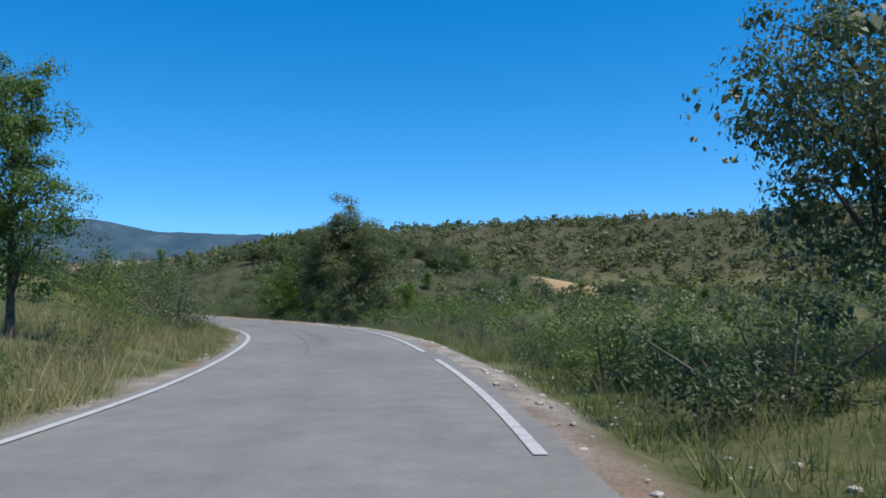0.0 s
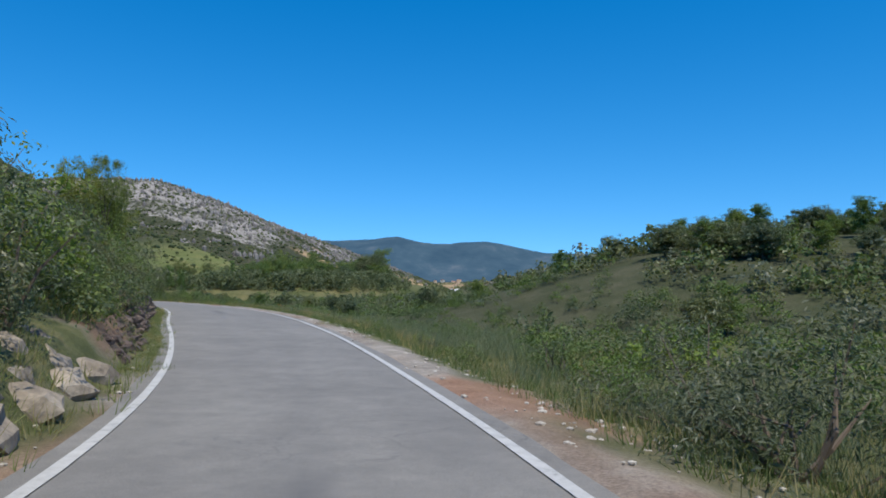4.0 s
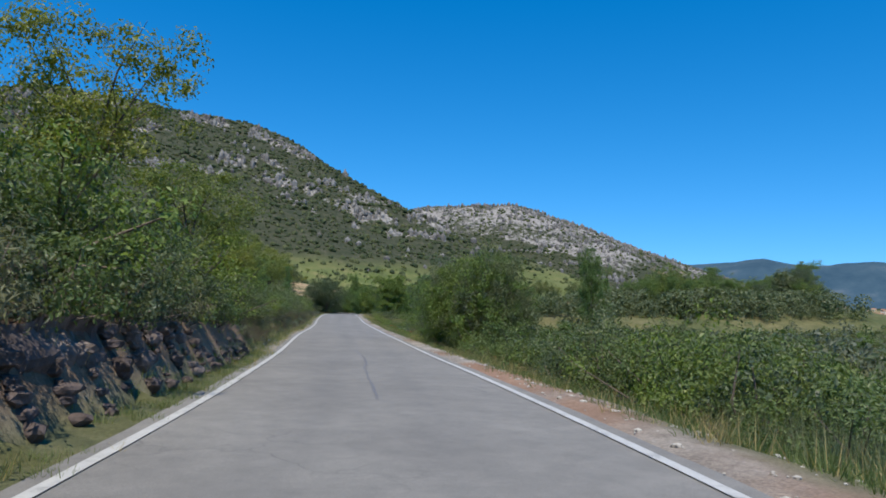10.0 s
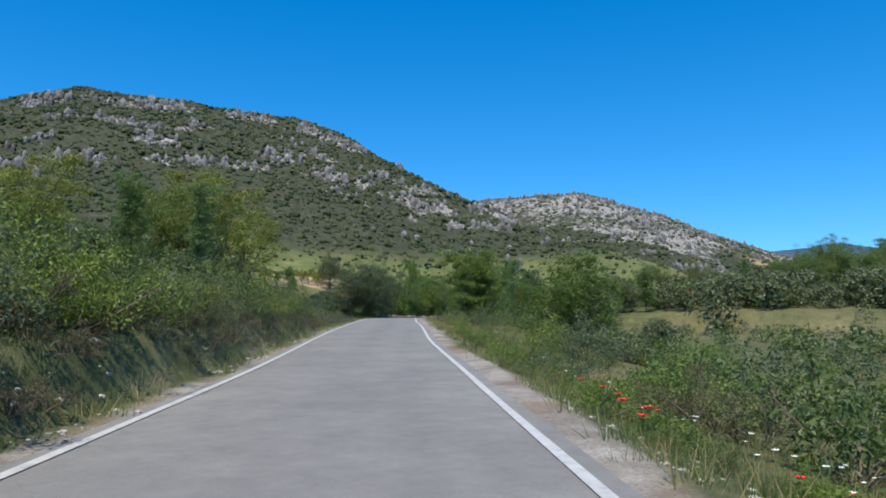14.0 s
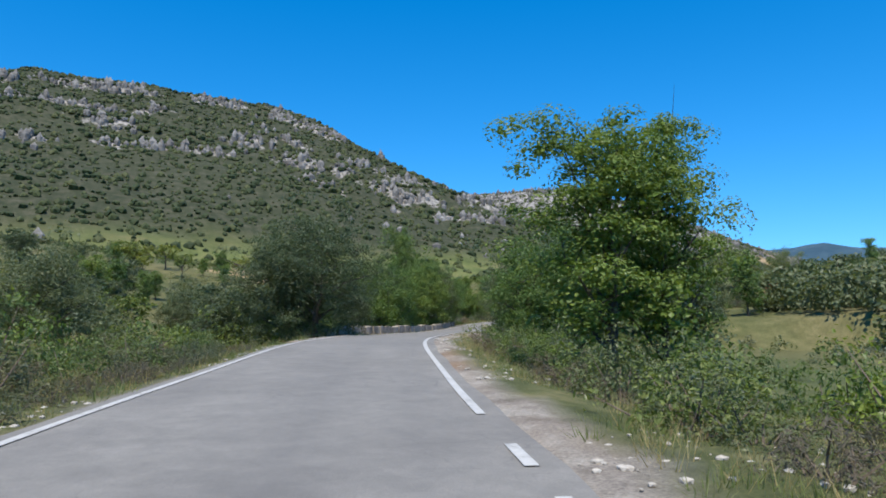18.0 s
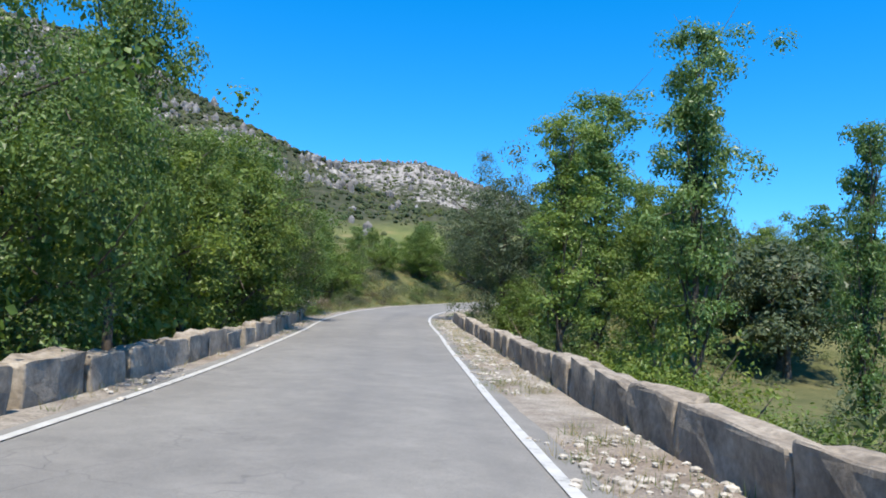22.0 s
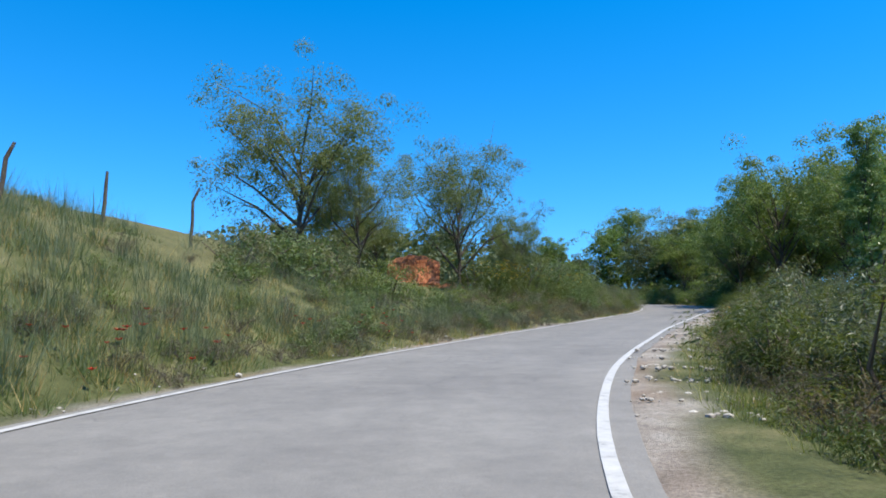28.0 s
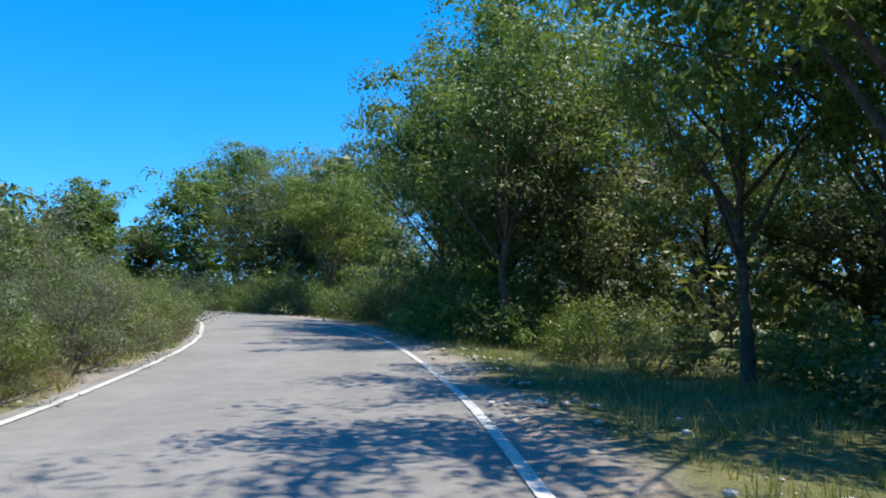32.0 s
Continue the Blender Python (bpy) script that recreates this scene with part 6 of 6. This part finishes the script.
# scrub and small trees of the side hill and the valley
vx, vy = hill_points(22000, -420, 330, -60, 700)
hx, hy = hill_points(9000, -70, 310, -20, 285)
slope_at = np.array([road_at(a, b)[:2] for a, b in zip(g.uniform(46, 225, 1500), 11 + 60 * g.uniform(0, 1, 1500) ** 1.3)])
vx, vy = np.r_[vx, hx, slope_at[:, 0]], np.r_[vy, hy, slope_at[:, 1]]
s_, d_, _, _, _ = road_frame(vx, vy)
sh = ridge(vx, vy, SIDE_HILL, 62, 1.0)
ok = ((sh > 1.0) & (g.uniform(0, 1, len(vx)) < 0.8)) | ((d_ > 10.5) & (g.uniform(0, 1, len(vx)) < np.where(d_ < 150, 0.95, 0.5))) | ((d_ < -15) & ((s_ < 300) | (s_ > 358) | (vy < 198)) & (g.uniform(0, 1, len(vx)) < np.where((s_ < 300) | (vy < 198), 0.85, 0.45)))
inf = np.zeros(len(vx))
for cx, cy, ra, rb, turn in FIELDS:
    du, dv = (vx - cx) * math.cos(turn) + (vy - cy) * math.sin(turn), -(vx - cx) * math.sin(turn) + (vy - cy) * math.cos(turn)
    inf = np.maximum(inf, (np.abs(du) < ra * 1.05) & (np.abs(dv) < rb * 1.1))
ok &= (inf < 0.5) & ~((vy > 285) & (vx < -120))
vx, vy = vx[ok], vy[ok]
vz = terrain(vx, vy)
_, vd, _, _, _ = road_frame(vx, vy)
grade = np.where(np.abs(vd) < 27, 0, np.where(np.abs(vd) < 95, 1, 2))
C5 = np.array([[0, 0, 0.5], [0.5, 0.2, 0.35], [-0.45, 0.3, 0.4], [0.1, -0.5, 0.35], [0, 0.1, 0.85]])
R5 = np.array([0.55, 0.45, 0.45, 0.45, 0.4])
protos = [leaves(np.random.default_rng(3), C5, R5, per, size, ratio=wide) for per, size, wide in ((58, 0.11, 0.5), (20, 0.19, 0.6), (8, 0.34, 0.7))]
vk = g.uniform(0.55, 1.7, len(vx)) * np.where(ridge(vx, vy, SIDE_HILL, 62, 1.0) > 1.0, 1.2, 1.0) * np.where((vd > 28) & (g.uniform(0, 1, len(vx)) < 0.3), 1.35, 1.0) * np.where((vd > 0) & (vd < 30), 0.85, 1.0) * np.where(on_open_slope(vx, vy), 0.6, 1.0)
for q, mats in enumerate(((LEAF_SHRUB, LEAF_BRIGHT, LEAF_OAK), (LEAF_SHRUB, LEAF_OLIVE, LEAF_OAK), (LEAF_OLIVE, LEAF_OAK, SCRUB))):
    for m_i, mat in enumerate(mats):
        pick = (grade == q) & (np.arange(len(vx)) % len(mats) == m_i)
        scatter("valley_scrub", *protos[q], np.stack([vx, vy, vz], 1)[pick], vk[pick], g.uniform(0, 6.28, pick.sum()), mat, "thick green and olive scrub on the valley sides", "scrub")

# thicket behind the roadside wood, and the far side of the last bend
tx_s, tx_d = g.uniform(352, 490, 1000), np.where(g.uniform(0, 1, 1000) < 0.65, g.uniform(17, 45, 1000), -g.uniform(16, 55, 1000))
tp = np.array([road_at(a, b) for a, b in zip(tx_s, tx_d)])
keep = (tx_d > 0) | (tx_s > 400)
_, td, _, _, _ = road_frame(tp[:, 0], tp[:, 1])
tp = tp[keep & (np.abs(td) > 11) & ((tp[:, 1] < 300) | (td < 0))]
tp[:, 2] = terrain(tp[:, 0], tp[:, 1])
thick = leaves(np.random.default_rng(4), np.array([[0, 0, 0.4], [0.5, 0.2, 0.7], [-0.45, 0.3, 0.9], [0.1, -0.5, 1.2], [0, 0.1, 1.5], [0.3, 0.3, 0.3], [-0.3, -0.3, 0.6]]), np.array([0.5] * 7), 20, 0.19, ratio=0.7)
scatter("thicket", *thick, tp, g.uniform(1.6, 3.6, len(tp)), g.uniform(0, 6.28, len(tp)), LEAF_OAK, "dark undergrowth and saplings inside the wood", "thicket")

# far fields' hedges and woods towards the village
wx, wy = g.uniform(-1600, 500, 15000), g.uniform(450, 3000, 15000)
wh = np.maximum(ridge(wx, wy, BIG_HILL, 450, 1.25), ridge(wx, wy, ROCKY_HILL, 300, 0.95))
ok = (wh < 15) & ((noise2(wx, wy, 90, 57) > np.where(wy > 1000, 0.12, 0.02)))
wx, wy = wx[ok], wy[ok]
v, f = arrays(blob[0])
scatter("valley_woods", v, f, np.stack([wx, wy, terrain(wx, wy) + 1], 1), g.uniform(1.4, 3.6, len(wx)), g.uniform(0, 6.28, len(wx)), SCRUB, "distant hedges and woods between pale fields", "woods")


# ---- village in the valley ----
def house(x, y, w, dp, h, turn, roof_m, wall_m, seed):
    root = new("house")
    root.matrix_basis = pose(x, y, ground_z(x, y) - 0.5, 0, 0, turn)
    tagged(root, "small pale house with a tiled pitched roof, far across the valley", "house", "houses of the far village")
    bm = bmesh.new()
    bmesh.ops.create_cube(bm, size=1.0)
    for v in bm.verts:
        v.co = Vector((v.co.x * w, v.co.y * dp, (v.co.z + 0.5) * h))
    part("wall", bm_mesh("wall", bm, wall_m), root)
    v = np.array([(-w * 0.54, -dp * 0.56, h), (w * 0.54, -dp * 0.56, h), (w * 0.54, dp * 0.56, h), (-w * 0.54, dp * 0.56, h), (-w * 0.54, 0, h + dp * 0.22), (w * 0.54, 0, h + dp * 0.22)])
    bm = bmesh.new()
    vs = [bm.verts.new(c) for c in v]
    for q in ((0, 1, 5, 4), (2, 3, 4, 5), (0, 4, 3), (1, 2, 5), (3, 2, 1, 0)):
        bm.faces.new([vs[i] for i in q])
    part("roof", bm_mesh("roof", bm, roof_m), root)


ROOF = plain("roof_tiles", (0.40, 0.20, 0.12), 0.85, scale=0.4)
WALLS = [plain("render_pale", (0.62, 0.56, 0.46), 0.9, scale=0.3), plain("render_ochre", (0.52, 0.40, 0.27), 0.9, scale=0.3), plain("sheet_white", (0.72, 0.73, 0.72), 0.6, scale=0.2)]
vr = random.Random(23)
for cx, cy, spread, n in ((-860, 2350, 130, 34), (-1080, 2420, 120, 30), (-1290, 2300, 150, 30), (-700, 2200, 70, 16)):
    for i in range(n):
        house(vr.gauss(cx, spread), vr.gauss(cy, spread * 1.7), vr.uniform(11, 20), vr.uniform(9, 13), vr.uniform(6, 10), vr.uniform(0, 180), ROOF, vr.choice(WALLS[:2]), i)
for x, y, w in ((-620, 1360, 46), (-690, 1420, 38), (-560, 1330, 30), (-900, 1750, 40), (-1050, 1900, 60)):
    house(x, y, w, 14, 5.5, vr.uniform(-10, 15), WALLS[2], WALLS[2], 3)


# ---- grass, stones and flowers by the road ----
def blades(n, rng, spread=0.16, h=0.30, w=0.009):
    """A tuft of bent three-cornered blades."""
    v, f = [], []
    for i in range(n):
        a, r = rng.uniform(0, 6.28), spread * rng.uniform(0, 1)
        p = np.array([math.cos(a) * r, math.sin(a) * r, -0.03])
        b = rng.uniform(0, 6.28)
        q = np.array([math.cos(b), math.sin(b), 0]) * w * rng.uniform(0.7, 1.4)
        tip = p + np.array([math.cos(a) * r * 0.9 + rng.normal() * 0.13, math.sin(a) * r * 0.9 + rng.normal() * 0.13, h * rng.uniform(0.55, 1.15)])
        v += [p - q, p + q, tip]
        f.append((3 * i, 3 * i + 1, 3 * i + 2))
    return np.array(v), np.array(f)


def verge_places(n, side, s0, s1, e0, e1, rng, clump=0.0):
    s, e = rng.uniform(s0, s1, n), e0 + (e1 - e0) * rng.uniform(0, 1, n) ** 1.3
    i = np.clip(np.searchsorted(RS, s), 0, len(RS) - 1)
    d = RL[i] - e if side == "left" else RR[i] + e
    x, y = ROAD[i, 0] + RN[i, 0] * d + RT[i, 0] * rng.uniform(-0.5, 0.5, n), ROAD[i, 1] + RN[i, 1] * d + RT[i, 1] * rng.uniform(-0.5, 0.5, n)
    ok = noise2(x, y, 2.5, 71) > clump
    x, y = x[ok], y[ok]
    return np.stack([x, y, terrain(x, y) - 0.02], 1)


tuft_c = blades(30, np.random.default_rng(6), 0.30, 0.85, 0.005)
tuft_a, tuft_b = blades(14, np.random.default_rng(1), 0.2, 0.26, 0.008), blades(10, np.random.default_rng(2), 0.22, 0.42, 0.006)
gr = np.random.default_rng(19)
# side, from, to, nearest, farthest, count, dry, tall
SWARDS = [
    ("left", -10, 24, 0.6, 9, 3600, 0.75, 1.2), ("left", 24, 62, 0.6, 5, 2200, 0.3, 0.9), ("left", 60, 142, 0.35, 1.0, 2600, 0.1, 0.5), ("left", 60, 142, 1.6, 7, 2400, 0.35, 1.1),
    ("left", 142, 245, 0.5, 6, 4200, 0.3, 0.9), ("left", 300, 322, 0.8, 14, 2400, 0.25, 0.9), ("left", 318, 352, 0.7, 17, 10000, 0.33, 1.05), ("left", 350, 425, 0.5, 6, 4200, 0.4, 0.9),
    ("right", -6, 30, 1.3, 12, 3600, 0.4, 1.1), ("right", 30, 66, 1.6, 9, 3000, 0.4, 1.0), ("right", 64, 125, 1.5, 11, 7000, 0.25, 1.1), ("right", 125, 215, 0.9, 8, 5200, 0.3, 0.9),
    ("right", 256, 302, 0.35, 1.1, 700, 0.5, 0.5), ("left", 256, 302, 0.4, 1.0, 300, 0.5, 0.5),
    ("right", 204, 250, 1.1, 6, 2600, 0.5, 0.7), ("right", 300, 345, 1.8, 6, 3000, 0.2, 0.7), ("right", 294, 345, 5, 16, 5200, 0.35, 0.9), ("right", 342, 430, 1.4, 7, 4600, 0.3, 0.8),
]
for side, s0, s1, e0, e1, n, dryness, tall in SWARDS:
    for (tv, tf), mat, share, lab in ((tuft_a, GRASS, 1 - dryness, "green roadside grass in uneven tufts"), (tuft_b, GRASS_DRY, dryness * 0.8, "dry straw-coloured grass in thin tufts")):
        pts = verge_places(int(n * share), side, s0, s1, e0, e1, gr, -0.35)
        if len(pts):
            scatter("grass", tv, tf, pts, gr.uniform(0.6, 1.3, len(pts)) * tall, gr.uniform(0, 6.28, len(pts)), mat, lab, "grass")

for side, s0, s1, e0, e1, n in (("right", 70, 130, 3.4, 13, 3600), ("right", 8, 34, 3.6, 12, 650), ("right", 34, 66, 3.0, 9, 600), ("left", 322, 362, 1.2, 9, 1300)):
    pts = verge_places(n, side, s0, s1, e0, e1, gr, -0.12)
    scatter("tall_grass", *tuft_c, pts, gr.uniform(0.6, 1.15, len(pts)), gr.uniform(0, 6.28, len(pts)), GRASS_TALL, "tall blue-green grass swaying on the verge", "grass")

pebble = arrays(rock_mesh(110, GRAVEL, 0.6))
STONES = [("left", -10, 62, 0.4, 1.3, 500), ("left", 142, 245, 0.4, 1.1, 800), ("left", 300, 425, 0.4, 1.0, 700), ("right", -6, 66, 0.5, 2.4, 900), ("right", 64, 150, 0.5, 2.2, 1200), ("right", 150, 205, 1.0, 2.4, 700), ("right", 203, 248, 0.4, 4.0, 1100), ("left", 243, 306, 0.35, 1.0, 500), ("right", 248, 302, 0.3, 1.35, 4200), ("right", 302, 340, 0.4, 3.0, 3000), ("right", 340, 425, 0.4, 2.2, 2400)]
for side, s0, s1, e0, e1, n in STONES:
    pts = verge_places(n, side, s0, s1, e0, e1, gr, -0.2)
    scatter("verge_stones", *pebble, pts + np.array([0, 0, 0.02]), 0.014 + 0.055 * gr.uniform(0, 1, len(pts)) ** 3, gr.uniform(0, 6.28, len(pts)), PEBBLE, "loose pale stones scattered on the verge", "stones")


def flower(rng, n=6):
    v, f = [], []
    for i in range(n):
        a = 6.28 * i / n
        c, s = math.cos(a), math.sin(a)
        k = len(v)
        v += [(0, 0, 0), (c * 0.05 - s * 0.035, s * 0.05 + c * 0.035, 0.025), (c * 0.085, s * 0.085, 0.045), (c * 0.05 + s * 0.035, s * 0.05 - c * 0.035, 0.025)]
        f.append((k, k + 1, k + 2, k + 3))
    return np.array(v), np.array(f)


fl = flower(np.random.default_rng(5))
for side, s0, s1, e0, e1, n, mat, name, lab, up, k in (
    ("left", 28, 52, 0.9, 2.6, 40, POPPY, "poppies", "red poppies in the verge grass", 0.4, 0.75), ("right", 88, 98, 2.2, 5.0, 46, POPPY, "poppies", "red poppies in the verge grass", 0.5, 0.55),
    ("right", 138, 146, 2.2, 3.2, 14, POPPY, "poppies", "red poppies in the verge grass", 0.35, 0.55), ("right", 160, 192, 1.4, 3.0, 60, POPPY, "poppies", "red poppies in the verge grass", 0.4, 0.75),
    ("left", 342, 356, 0.9, 1.9, 60, POPPY, "poppies", "red poppies in the verge grass", 0.4, 0.75), ("right", 88, 97, 3.0, 6.0, 50, WHITE_FLOWER, "white_flowers", "white umbels among the grass", 0.6, 0.45),
    ("right", 158, 185, 1.8, 4.5, 130, WHITE_FLOWER, "white_flowers", "white umbels among the grass", 0.5, 0.45), ("left", 366, 392, 3.2, 5.0, 700, BROOM_FLOWER, "broom_flowers", "yellow broom in flower", 1.75, 0.7),
):
    pts = verge_places(n, side, s0, s1, e0, e1, gr, 0.0)
    if len(pts):
        scatter(name, *fl, pts + np.array([0, 0, 1.0]) * (up * gr.uniform(0.7, 1.2, len(pts)))[:, None], gr.uniform(0.7, 1.3, len(pts)) * k, gr.uniform(0, 6.28, len(pts)), mat, lab, "flowers")
